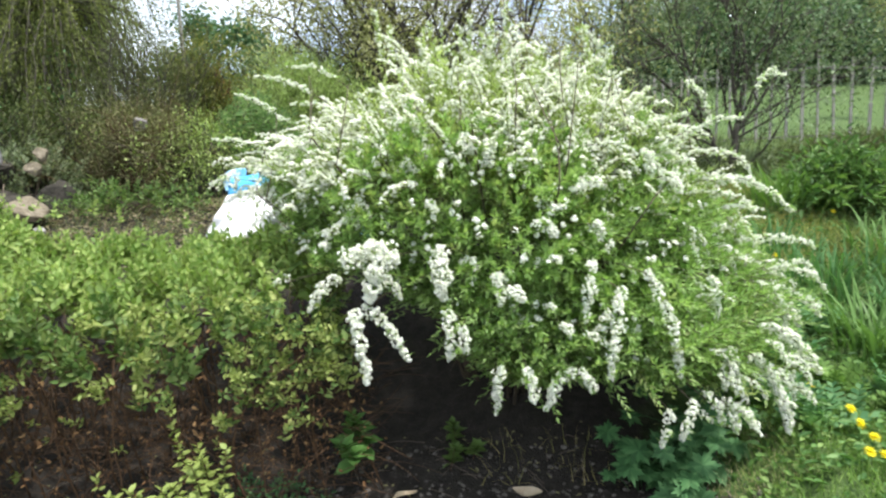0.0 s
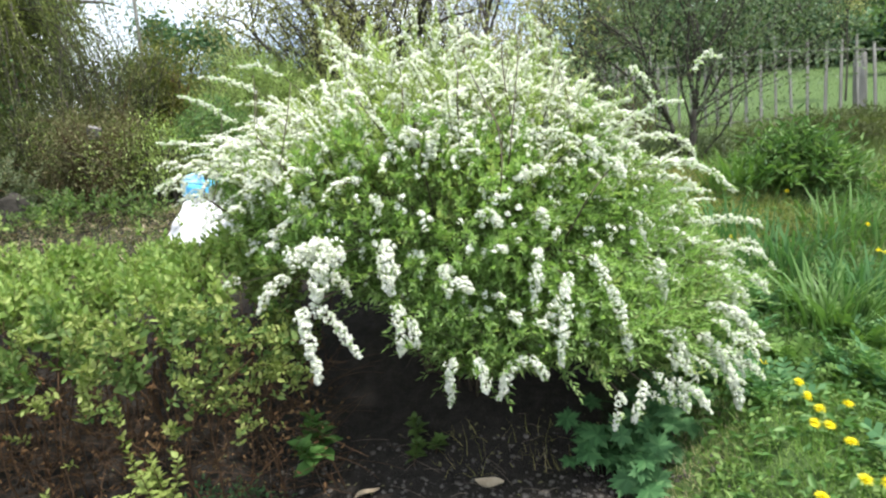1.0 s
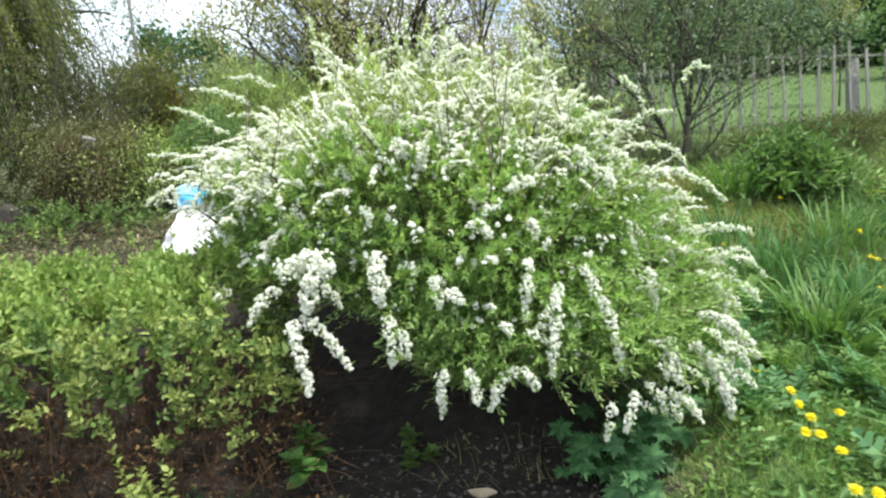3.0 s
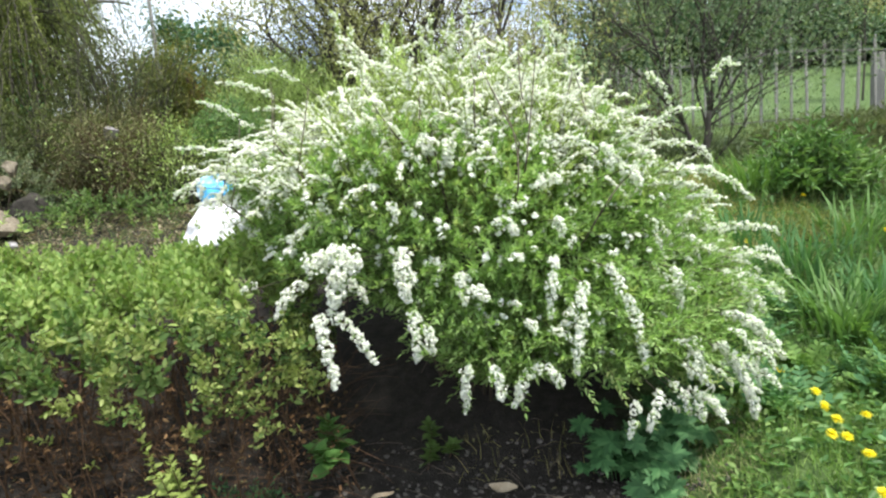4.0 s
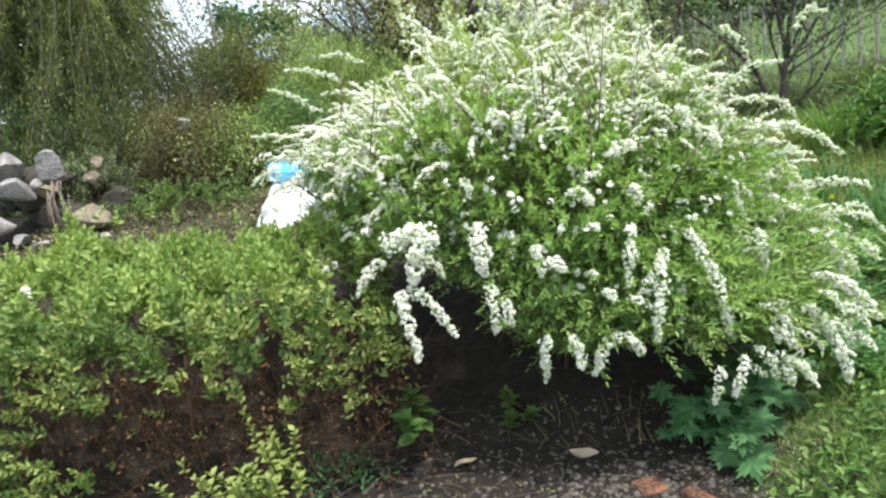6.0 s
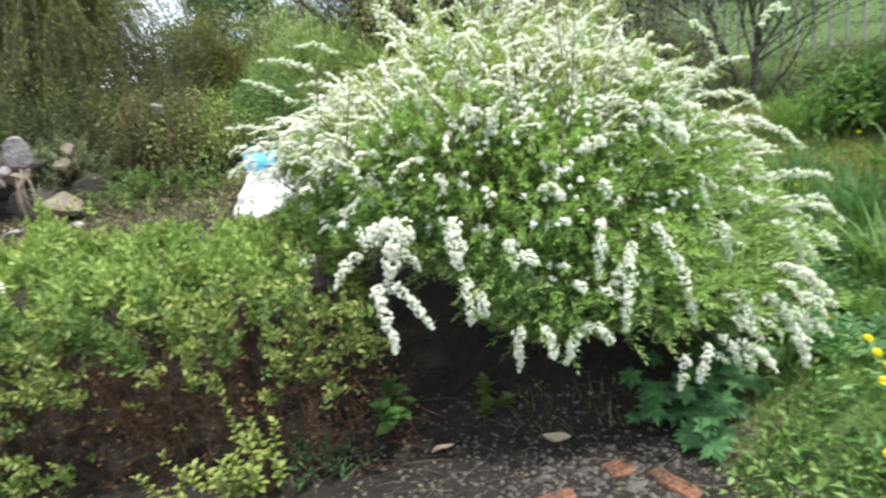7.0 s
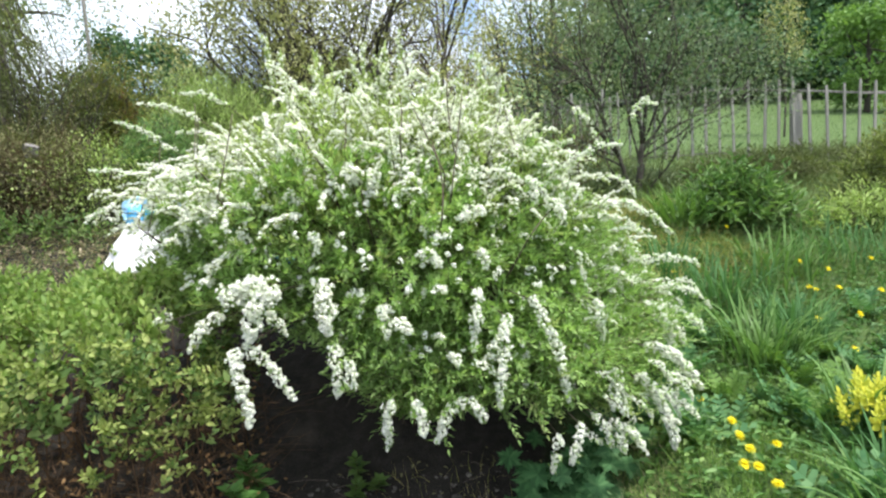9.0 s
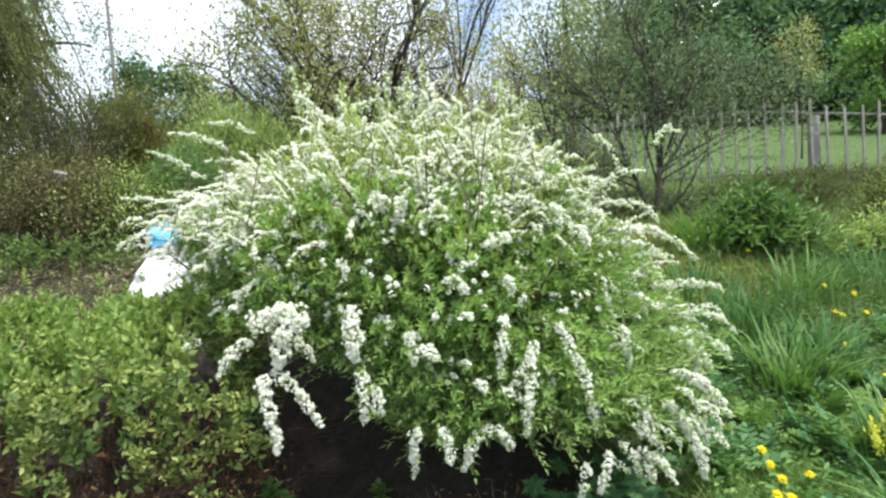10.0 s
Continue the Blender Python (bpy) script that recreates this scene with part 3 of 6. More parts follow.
    th3, ph3 = np.radians(k.uniform(50, 112, m)), np.radians(k.uniform(-172, 8, m))
    n3, q3, r3 = dome(th3, ph3)
    q3 = HEART + (q3 - HEART) * k.uniform(0.93, 1.02, m)[:, None]
    ok = q3[:, 2] > 0.05 + np.interp(q3[:, 0], HEM_X, HEM_Z)
    q3, r3 = q3[ok], r3[ok]
    rose = [shoot_template(L, NARROW, 0.040, L / 16, 20 + s, 74, 0.1) for s, L in enumerate((0.035, 0.05, 0.065))]
    d3 = unit(r3 + [0, -0.15, 0.55] + k.normal(0, 0.35, r3.shape))
    for q in range(3):
        w = np.arange(len(q3)) % 3 == q
        bake(g, rose[q], frames_of(d3[w], (0.1, 0, 1)), q3[w], k.uniform(0.75, 1.15, w.sum()))
    d = way_out(th, nr, k)
    which = k.integers(0, 5, len(p))
    young = Geo()
    tip = th + k.normal(0, 0.2, len(th)) < 1.08
    for q in range(10):
        w = (which == q % 5) & (tip == (q > 4))
        up = unit(nr[w] * 0.6 + [0, 0, 1])
        bake(young if q > 4 else g, shoots[q % 5], frames_of(d[w], up), p[w] - d[w] * 0.1, k.uniform(0.8, 1.2, w.sum()))
    stuff("foliage", g.mesh("foliage", [BARK, BRIDAL_LEAF]), shrub, "narrow fresh green leaves")
    stuff("young_foliage", young.mesh("young_foliage", [BARK, YOUNG_LEAF]), shrub, "yellowish young leaves near the top")
    # leafy shoots that stand up out of the top
    tall = Geo()
    bake(tall, shoots[4], np.eye(3)[None], np.zeros((1, 3)), np.ones(1))
    tall = tall.mesh("shoot", [BARK, YOUNG_LEAF])
    for i in range(34):
        th, ph = math.radians(k.uniform(2, 44)), k.uniform(0, 2 * np.pi)
        a = HEART + (dome(np.array([th]), np.array([ph]))[1][0] - HEART) * k.uniform(0.86, 0.98)
        ob = part("shoot", tall, shrub)
        ob.matrix_basis = pose(*a, 80, k.uniform(0, 360), -20 * math.cos(ph) + k.normal(0, 8)) @ Matrix.Scale(k.uniform(0.8, 1.3), 4)
    # flowers: wreathed top, flanks and hanging fringe
    made = []

    def scatter(count, lo, hi, kinds, seed, around=None, inward=(0.86, 1.02)):
        q = np.random.default_rng(seed)
        th = np.arccos(q.uniform(math.cos(math.radians(hi)), math.cos(math.radians(lo)), count))
        ph = q.uniform(0, 2 * np.pi, count) if around is None else np.radians(q.uniform(*around, count))
        nn, pp, rr = dome(th, ph)
        pp = HEART + (pp - HEART) * q.uniform(*inward, count)[:, None]
        for a, b, c in zip(pp, rr, th):
            if a[2] < 0.5:
                continue
            kind = kinds[int(q.integers(len(kinds)))]
            yaw = math.degrees(math.atan2(b[1], b[0])) - 90 + q.normal(0, 40 + 35 * math.cos(c))
            made.append((kind, int(q.integers(4)), a, yaw, q.normal(0, 16), q.uniform(0.65, 1.1)))

    scatter(1000, 0, 52, ("arch", "level", "upright", "arch", "upright"), 1, inward=(0.76, 1.04))
    scatter(310, 36, 66, ("arch", "upright", "tassel", "upright", "level"), 2, around=(-172, -8), inward=(0.90, 1.05))
    scatter(160, 46, 70, ("arch", "level", "arch", "upright"), 6, around=(-30, 210), inward=(0.84, 1.02))
    scatter(120, 74, 100, ("arch", "tassel", "level", "tassel"), 3, around=(-48, 30), inward=(0.94, 1.06))
    scatter(16, 66, 78, ("level", "arch"), 4, around=(135, 235))
    scatter(90, 42, 66, ("level", "level", "arch"), 7, around=(148, 222), inward=(0.92, 1.08))
    scatter(75, 48, 74, ("level", "level", "arch"), 12, around=(162, 216), inward=(0.90, 1.10))
    scatter(46, 52, 70, ("level", "level", "arch"), 13, around=(172, 200), inward=(1.02, 1.22))
    scatter(46, 40, 56, ("level", "arch", "upright"), 14, around=(160, 205), inward=(1.0, 1.16))
    scatter(50, 40, 76, ("level", "arch"), 10, around=(-55, 20), inward=(0.94, 1.08))
    scatter(26, 0, 42, ("upright", "arch", "arch"), 9, inward=(1.0, 1.10))
    scatter(44, 85, 112, ("tassel", "arch"), 5, around=(-62, 0), inward=(0.95, 1.05))
    rest = Geo()
    made.sort(key=lambda r: r[2][1])
    for i, (kind, v, at, yaw, lean, size) in enumerate(made):
        m = pose(*at, lean, 0, yaw)
        if i < 260:
            ob = part("flower_spray", SPRAY_DATA[kind][v], shrub)
            ob.matrix_basis = m @ Matrix.Scale(size, 4)
        else:
            t = SPRAYS[kind][v].template()
            bake(rest, t, np.array(m.to_3x3())[None], np.array(at)[None], np.array([size]))
    stuff("spray_mass", rest.mesh("spray_mass", [BARK, PETAL, YOUNG_LEAF]), shrub, "white flower clusters along the twigs")
    # single heads scattered over the green face
    g = Geo()
    q = np.random.default_rng(8)
    th, ph = np.radians(q.uniform(50, 118, 300)), np.radians(q.uniform(-175, 0, 300))
    nn, pp, rr = dome(th, ph)
    pp = HEART + (pp - HEART) * q.uniform(0.98, 1.07, 300)[:, None]
    for a, b in zip(pp, rr):
        if a[2] < 0.06 + np.interp(a[0], HEM_X, HEM_Z):
            continue
        m = int(q.integers(1, 5))
        off = q.normal(0, 0.014, (m, 3))
        up = unit(np.tile(b + [0, 0, 0.5], (m, 1)) + q.normal(0, 0.3, (m, 3)))
        bake(g, UMBELS[int(q.integers(4))], frames_of(np.cross(up, q.normal(0, 1, (m, 3))), up), a + off, q.uniform(0.009, 0.015, m), 0)
    stuff("blossom", g.mesh("blossom", [PETAL]), shrub, "single white flower heads")
    return shrub


# Branches that stand out from the dome: x, y, z of the foot, then how far the tip lies aside and above or below.
FAT_PLUMES = [
    (-0.49, 2.00, 1.00, 0.12, 0.04),
    (-0.38, 1.96, 1.05, 0.08, -0.03),
    (-0.33, 1.95, 1.03, -0.07, -0.15),
    (-0.14, 1.96, 1.045, 0.0, -0.17),
]
FRONT_PLUMES = [
    (-0.42, 1.95, 0.86, 0.15, -0.20),
    (-0.455, 1.94, 0.85, 0.035, -0.25),
    (-0.12, 1.98, 0.83, 0.00, -0.18),
    (-0.54, 2.12, 0.93, -0.11, -0.12),
    (0.38, 1.95, 0.99, -0.03, -0.20),
    (0.47, 1.92, 0.90, -0.04, -0.31),
    (0.56, 1.95, 0.95, 0.12, -0.37),
    (0.06, 1.95, 0.63, -0.03, -0.11),
]
LOW_PLUMES = [
    (0.14, 1.90, 0.62, 0.02, -0.10),
    (0.30, 1.92, 0.61, -0.10, -0.12),
    (0.33, 1.92, 0.60, 0.04, -0.05),
    (0.63, 1.90, 0.47, -0.03, -0.12),
    (0.71, 1.90, 0.50, -0.04, -0.13),
    (0.83, 2.05, 0.91, 0.02, -0.16),
    (0.87, 2.00, 0.64, -0.01, -0.13),
    (0.98, 2.05, 0.60, 0.14, -0.28),
    (0.83, 1.98, 0.46, 0.13, -0.09),
    (1.04, 2.10, 0.70, 0.22, -0.18),
]
RIGHT_SPRAYS = [
    (1.14, 2.60, 0.96, 0.38, -0.03),
    (1.01, 2.40, 0.95, 0.05, -0.12),
    (1.14, 2.30, 0.78, 0.10, -0.24),
    (1.27, 2.50, 0.86, 0.24, -0.11),
    (1.19, 2.40, 0.80, 0.23, -0.14),
    (1.00, 2.50, 1.36, 0.17, -0.10),
    (0.92, 2.50, 1.23, 0.28, -0.01),
    (0.97, 2.45, 1.19, 0.19, -0.08),
    (0.66, 2.30, 1.36, 0.07, -0.17),
    (0.81, 2.30, 1.34, -0.07, -0.15),
]
UPPER_SPRAYS = [
    (0.33, 2.20, 1.39, 0.28, -0.02),
    (0.74, 2.30, 1.39, 0.30, 0.11),
    (0.95, 2.60, 1.69, 0.11, -0.18),
    (0.54, 2.90, 2.00, 0.16, -0.17),
    (0.62, 2.90, 1.94, 0.06, -0.23),
    (0.66, 2.40, 1.44, 0.23, 0.09),
]
LEFT_SPRAYS = [
    (-1.03, 2.60, 1.35, -0.17, -0.06),
    (-0.81, 2.70, 1.41, -0.40, 0.12),
    (-0.82, 2.80, 1.56, -0.31, 0.19),
    (-0.70, 2.85, 1.73, -0.34, 0.10),
    (-0.59, 2.90, 1.81, -0.31, 0.08),
    (-0.81, 2.60, 1.36, -0.21, 0.01),
    (-0.18, 2.80, 1.91, 0.10, -0.02),
    (-0.58, 2.75, 1.61, -0.27, 0.07),
    (-0.76, 2.30, 0.91, -0.08, -0.02),
]
SKIRT_SPRAYS = [
    (1.01, 2.35, 0.95, 0.07, -0.05),
    (0.98, 2.34, 0.93, 0.06, -0.08),
    (0.86, 2.34, 0.95, 0.03, -0.09),
    (0.90, 2.28, 0.86, 0.03, -0.08),
    (0.87, 2.21, 0.78, 0.04, -0.08),
    (1.20, 2.39, 0.87, 0.19, -0.04),
    (1.27, 2.41, 0.89, 0.12, -0.03),
    (1.09, 2.27, 0.84, 0.12, -0.15),
    (1.20, 2.36, 0.83, 0.03, -0.22),
    (1.28, 2.31, 0.76, 0.07, -0.06),
    (1.19, 2.31, 0.76, 0.08, -0.11),
    (1.04, 2.14, 0.70, 0.16, -0.13),
    (0.97, 2.05, 0.62, 0.07, -0.14),
    (1.03, 2.07, 0.49, 0.09, -0.16),
    (0.89, 2.02, 0.58, -0.01, -0.09),
    (0.79, 1.96, 0.47, 0.08, -0.09),
    (0.84, 1.96, 0.47, 0.10, -0.10),
    (0.76, 1.98, 0.52, 0.07, -0.13),
    (1.03, 2.20, 1.58, 0.10, 0.04),
]
FACE_SPRAYS = [
    (0.04, 2.12, 1.39, 0.01, -0.08),
    (-0.04, 2.13, 1.39, 0.04, -0.03),
    (0.39, 2.02, 1.11, 0.01, -0.06),
    (0.19, 2.00, 1.12, 0.06, -0.05),
    (0.34, 2.04, 1.22, 0.07, 0.01),
    (-0.44, 2.23, 1.21, 0.05, -0.07),
    (-0.47, 2.25, 1.19, 0.04, -0.09),
    (0.05, 1.98, 0.95, 0.01, -0.10),
    (0.08, 1.98, 0.90, 0.06, -0.03),
    (-0.16, 2.08, 1.19, 0.02, -0.05),
    (-0.07, 2.00, 0.77, 0.02, -0.08),
    (-0.33, 2.10, 0.94, 0.06, -0.08),
    (0.35, 1.99, 0.74, 0.08, -0.05),
    (0.04, 2.01, 0.60, 0.01, -0.13),
    (0.26, 1.98, 0.78, 0.03, -0.04),
    (-0.57, 2.30, 1.09, 0.01, -0.07),
    (0.60, 2.18, 1.34, 0.02, -0.08),
    (0.66, 2.16, 1.26, 0.05, -0.07),
    (0.88, 2.30, 1.24, 0.32, -0.14),
    (-0.28, 2.17, 1.30, 0.08, 0.01),
]
# standing shoots at the very top, half leaf and half flower
TOP_SHOOTS = [
    (-0.03, 2.80, 1.70, 0.05, 0.37),
    (0.07, 2.80, 1.70, 0.05, 0.34),
    (0.16, 2.80, 1.70, 0.03, 0.42),
    (-0.25, 2.80, 1.70, 0.05, 0.32),
    (-0.35, 2.80, 1.75, -0.02, 0.28),
    (-0.40, 2.80, 1.80, -0.03, 0.31),
    (0.04, 2.80, 1.76, -0.09, 0.26),
    (0.11, 2.75, 1.72, 0.00, 0.22),
    (0.60, 2.80, 1.70, -0.05, 0.30),
    (0.64, 2.80, 1.70, 0.04, 0.19),
    (0.30, 2.80, 1.72, 0.06, 0.20),
    (0.45, 2.80, 1.70, 0.02, 0.20),
]
# dark upright stems that show through the face: foot and tip
FACE_STEMS = [
    ((-0.67, 2.56, 1.27), (-0.66, 2.67, 1.68)),
    ((-0.30, 2.20, 1.30), (-0.34, 2.65, 1.69)),
    ((-0.73, 2.74, 1.32), (-0.63, 2.71, 1.61)),
    ((-0.04, 2.19, 1.45), (-0.05, 2.43, 1.70)),
    ((-0.10, 2.16, 1.39), (-0.26, 2.47, 1.65)),
    ((0.01, 2.11, 1.33), (0.00, 2.21, 1.50)),
    ((0.54, 2.08, 1.12), (0.67, 2.17, 1.23)),
    ((0.15, 2.19, 1.50), (0.16, 2.39, 1.70)),
]


def add_branches(shrub):
    k = np.random.default_rng(5)
    for group, radius, proud in ((FAT_PLUMES, 0.036, 1.0), (FRONT_PLUMES, 0.021, 1.0), (LOW_PLUMES, 0.020, 1.0), (RIGHT_SPRAYS, 0.015, 1.02), (UPPER_SPRAYS, 0.0145, 1.0), (LEFT_SPRAYS, 0.0125, 1.0), (SKIRT_SPRAYS, 0.0135, 1.02), (FACE_SPRAYS, 0.018, 1.05)):
        for x, y, z, aside, rise in group:
            a = HEART + (np.array([x, y, z]) - HEART) * proud
            c = a + [aside, -0.02, rise]
            a = a + (c - a) * (0.22 if group is LEFT_SPRAYS else 0.0)
            b = a + [0.55 * aside, -0.05, 0.25 * rise + 0.12 * abs(aside) + 0.02] if rise < 0 else (a + c) / 2 + [0, 0.03, 0.05]
            g = Geo()
            fat = radius * k.uniform(0.78, 1.2)
            dress_plume(g, bezier(a, b, c, 9) + k.normal(0, 0.004, (9, 3)), fat, k, 1500 if radius > 0.03 else 820, *((0.7, 0.5) if radius < 0.0175 else ()))
            inner = HEART + (a - HEART) * 0.55
            tube(g, bezier(inner, (inner + a) / 2 + [0, 0, 0.06], a, 5), np.linspace(0.003, 0.0017, 5), 4, 0)
            part("flower_spray", g.mesh("flower_spray", [BARK, PETAL, BRIDAL_LEAF]), shrub, "long spray of crowded white flowers")
    for i, (x, y, z, aside, rise) in enumerate(TOP_SHOOTS):
        a = np.array([x, y, z])
        c = a + [aside, 0, rise]
        path = bezier(a, (a + c) / 2 + [0.2 * aside, 0, 0.02], c, 8) + k.normal(0, 0.003, (8, 3))
        g = Geo()
        dress_flowers(g, path, 0.009, 0.0125, k, 1.0, 0.7, 0.35, 3, 0.6)
        m = 34
        u = k.uniform(0.1, 1, m)
        at = np.stack([np.interp(u * 7, np.arange(8), path[:, q]) for q in range(3)], -1)
        bake(g, NARROW, frames_of(unit(k.normal(0, 0.6, (m, 3)) + [0, 0, 0.9]), (0.2, -0.5, 0.6)), at, k.uniform(0.03, 0.05, m), 2)
        part("shoot", g.mesh("shoot", [BARK, PETAL, YOUNG_LEAF]), shrub)
    # short crowded tassels where the skirt hangs lowest
    for i in range(20):
        a = np.array([k.uniform(0.70, 1.18), 0, k.uniform(0.42, 0.70)])
        a[1] = 1.93 + 0.35 * (a[0] - 0.72) ** 2 * 2 + k.uniform(-0.02, 0.05)
        c = a + [k.uniform(-0.02, 0.10), -0.01, -k.uniform(0.02, 0.11)]
        g = Geo()
        dress_plume(g, bezier(a, a * 0.5 + c * 0.5 + [0.015, -0.02, 0.02], c, 6), k.uniform(0.009, 0.014), k, 600)
        part("flower_spray", g.mesh("flower_spray", [BARK, PETAL, BRIDAL_LEAF]), shrub)
    thin = []
    for i in range(11):
        th, ph = math.radians(k.uniform(46, 70)), math.radians(k.uniform(-160, -25))
        q = dome(np.array([th]), np.array([ph]))[1][0]
        thin.append((q, q + [k.normal(0, 0.04), 0.16, k.uniform(0.24, 0.36)]))
    for a, b in FACE_STEMS + thin:
        a, b = HEART + (np.array(a) - HEART) * 1.08, HEART + (np.array(b) - HEART) * 1.07
        foot = HEART + (a - HEART) * 0.55 - [0, 0, 0.25]
        g = Geo()
        path = np.r_[bezier(foot, (foot + a) / 2 + (a - HEART) * 0.1, a, 4)[:-1], bezier(a, (a + b) / 2 + k.normal(0, 0.015, 3), b, 6)]
        tube(g, path, np.linspace(0.0040, 0.0020, len(path)), 5, 0)
        part("cane", g.mesh("cane", [BARK], True), shrub)


bridal = make_bridal_shrub()
add_branches(bridal)

# ---- low leafy hedge ----
OVAL = leaf_oval(0.46, 0.06, 0.12)
HEDGE_OVAL = leaf_oval(0.52, 0.07, 0.15)


# leafy tufts that hang in front of the hedge near its end: x and z
HEDGE_TUFTS = [
    (-0.96, 0.65), (-0.91, 0.68), (-0.90, 0.56), (-0.92, 0.47), (-0.84, 0.58), (-0.81, 0.53),
    (-0.76, 0.60), (-0.79, 0.48), (-0.72, 0.53), (-0.66, 0.54), (-0.92, 0.79), (-0.86, 0.82),
    (-0.79, 0.81), (-0.82, 0.72), (-0.76, 0.76), (-0.70, 0.71), (-0.64, 0.67), (-0.59, 0.70),
    (-0.61, 0.74), (-0.72, 0.39), (-0.98, 0.40), (-0.53, 0.56), (-0.59, 0.59), (-1.19, 0.77),
    (-1.14, 0.72), (-1.29, 0.79), (-1.33, 0.72), (-1.27, 0.64), (-1.26, 0.58), (-1.29, 0.51),
    (-1.19, 0.47), (-1.02, 0.72), (-0.57, 0.54), (-0.96, 0.83), (-1.06, 0.86), (-0.81, 0.67),
    (-2.02, 0.60), (-1.94, 0.52), (-1.91, 0.42), (-1.80, 0.58), (-1.66, 0.61), (-1.77, 0.50),
    (-1.52, 0.60), (-1.45, 0.52), (-2.12, 0.45),
]


def hedge_top(x, y):
    return 0.87 + 0.25 * (y - 2.2) + 0.05 * np.sin(4.1 * x) * np.sin(3.3 * y + x) + 0.03 * np.sin(9 * x + 2 * y)


def make_hedge():
    k = np.random.default_rng(31)
    h = thing("leafy_hedge", (0, 0, 0), "low hedge of yellow-green oval leaves over bare brown twigs", "hedge")
    shoots = [shoot_template(L, HEDGE_OVAL, 0.054, 0.0125, 40 + s, 66, 0.1, 0.0018) for s, L in enumerate((0.08, 0.11, 0.15, 0.20))]
    g = Geo()
    # tufts over the top, each a fan of shoots from one fork
    P0, D0, P2, D2 = [], [], [], []
    for x in np.arange(-3.75, -0.5, 0.125):
        for y in np.arange(1.98, 3.3, 0.125):
            x1, y1 = x + k.uniform(-0.07, 0.07), y + k.uniform(-0.07, 0.07)
            edge = min(y1 - 1.88, -0.53 - 0.12 * math.sin(6 * y1) - x1, 3.35 - y1)
            if edge < (0.03 if x1 < -1.42 else 0.17 + 0.05 * math.sin(14 * x1)) or x1 < -3.6 + 0.35 * (y1 - 2.6) ** 2 + 0.1 * math.sin(9 * y1):
                continue
            z1 = hedge_top(x1, y1) + k.normal(0, 0.035) - 0.06 * math.exp(-edge / 0.12)
            z1 += 0.05 * (y1 < 2.12) * (x1 < -1.42)
            axis = unit(np.array([k.normal(0, 0.15), -0.3 * math.exp(-(y1 - 2.0) / 0.25), 1.0]))
            m = int(k.integers(10, 15))
            P0.append(np.array([x1, y1, z1 - 0.10]) + k.normal(0, 0.022, (m, 3)))
            D0.append(unit(axis + k.normal(0, 0.36, (m, 3))))
    # the front: a rim, a leafy end, and single hanging tufts with dark gaps between
    for x in np.arange(-3.5, -0.45, 0.12):
        for z in np.arange(0.16, 0.92, 0.11):
            x1, z1 = x + k.uniform(-0.06, 0.06), z + k.uniform(-0.05, 0.05)
            rim, end = z1 > 0.73 + 0.15 * math.exp(-(((x1 + 1.02) / 0.14) ** 2)) - 0.17 * math.exp(-(((x1 + 1.29) / 0.07) ** 2)) - 0.07 * math.sin(17 * x1 + 2) + 0.05 * (x1 > -1.35), x1 < -1.80 + 0.3 * (z1 - 0.4) + 0.14 * math.sin(11 * z1) and k.uniform() < 0.8
            if not (rim or (end and z1 > 0.14) or k.uniform() < 0.06 * (z1 > 0.5)):
                continue
            if x1 > -1.42:
                continue
            if rim and not end and z1 < 0.8 and math.sin(8.3 * x1 + 1.0) + 0.6 * math.sin(19 * x1) > 0.75:
                continue
            m = int(k.integers(7, 12))
            y1 = 1.99 + 0.05 * math.sin(7 * x1) + 0.15 * (0.8 - z1) * (not end) - 0.12 * end
            ax = unit(np.array([k.normal(0, 0.2), -0.65, 0.5]))
            P2.append(np.array([x1, y1, z1]) + k.normal(0, 0.025, (m, 3)))
            D2.append(unit(ax + k.normal(0, 0.38, (m, 3))))
    p, d, p2, d2 = (np.concatenate(q) for q in (P0, D0, P2, D2))
    # the shoulder beside the flowering shrub
    p3, d3 = [], []
    for i in range(14):
        c = np.array([-0.66 + k.normal(0, 0.05), k.uniform(2.15, 2.6), k.uniform(0.56, 0.86)])
        m = int(k.integers(6, 11))
        p3.append(c + k.normal(0, 0.016, (m, 3)))
        d3.append(unit(unit(np.array([0.3, -0.5, 0.6]) + k.normal(0, 0.3, 3)) + k.normal(0, 0.42, (m, 3))))
    p3, d3 = np.concatenate(p3), np.concatenate(d3)
    # open star-shaped tufts in front, with dark gaps between
    p6, d6 = [], []
    for x1, z1 in HEDGE_TUFTS:
        c = np.array([x1 + 0.02, 1.98 + k.uniform(-0.04, 0.05), z1 + 0.06])
        m = int(k.integers(5, 8))
        p6.append(c + k.normal(0, 0.016, (m, 3)))
        d6.append(unit(unit(np.array([0, -0.6, 0.6]) + k.normal(0, 0.25, 3)) + k.normal(0, 0.5, (m, 3))))
    p6, d6 = np.concatenate(p6), np.concatenate(d6)
    # stray sprigs low down
    M = 10
    p4 = np.stack([k.uniform(-2.6, -0.5, M), k.uniform(1.98, 2.2, M), k.uniform(0.12, 0.5, M)], -1)
    d4 = unit(np.array([0, -0.6, 0.7]) + k.normal(0, 0.4, p4.shape))
    # tall sprigs above the cushion
    M = 34
    x5, y5 = k.uniform(-3.0, -0.7, M), k.uniform(2.6, 3.35, M)
    p5 = np.stack([x5, y5, hedge_top(x5, y5) + k.uniform(0.03, 0.14, M)], -1)
    d5 = unit(np.array([0, 0, 1.0]) + k.normal(0, 0.2, p5.shape))
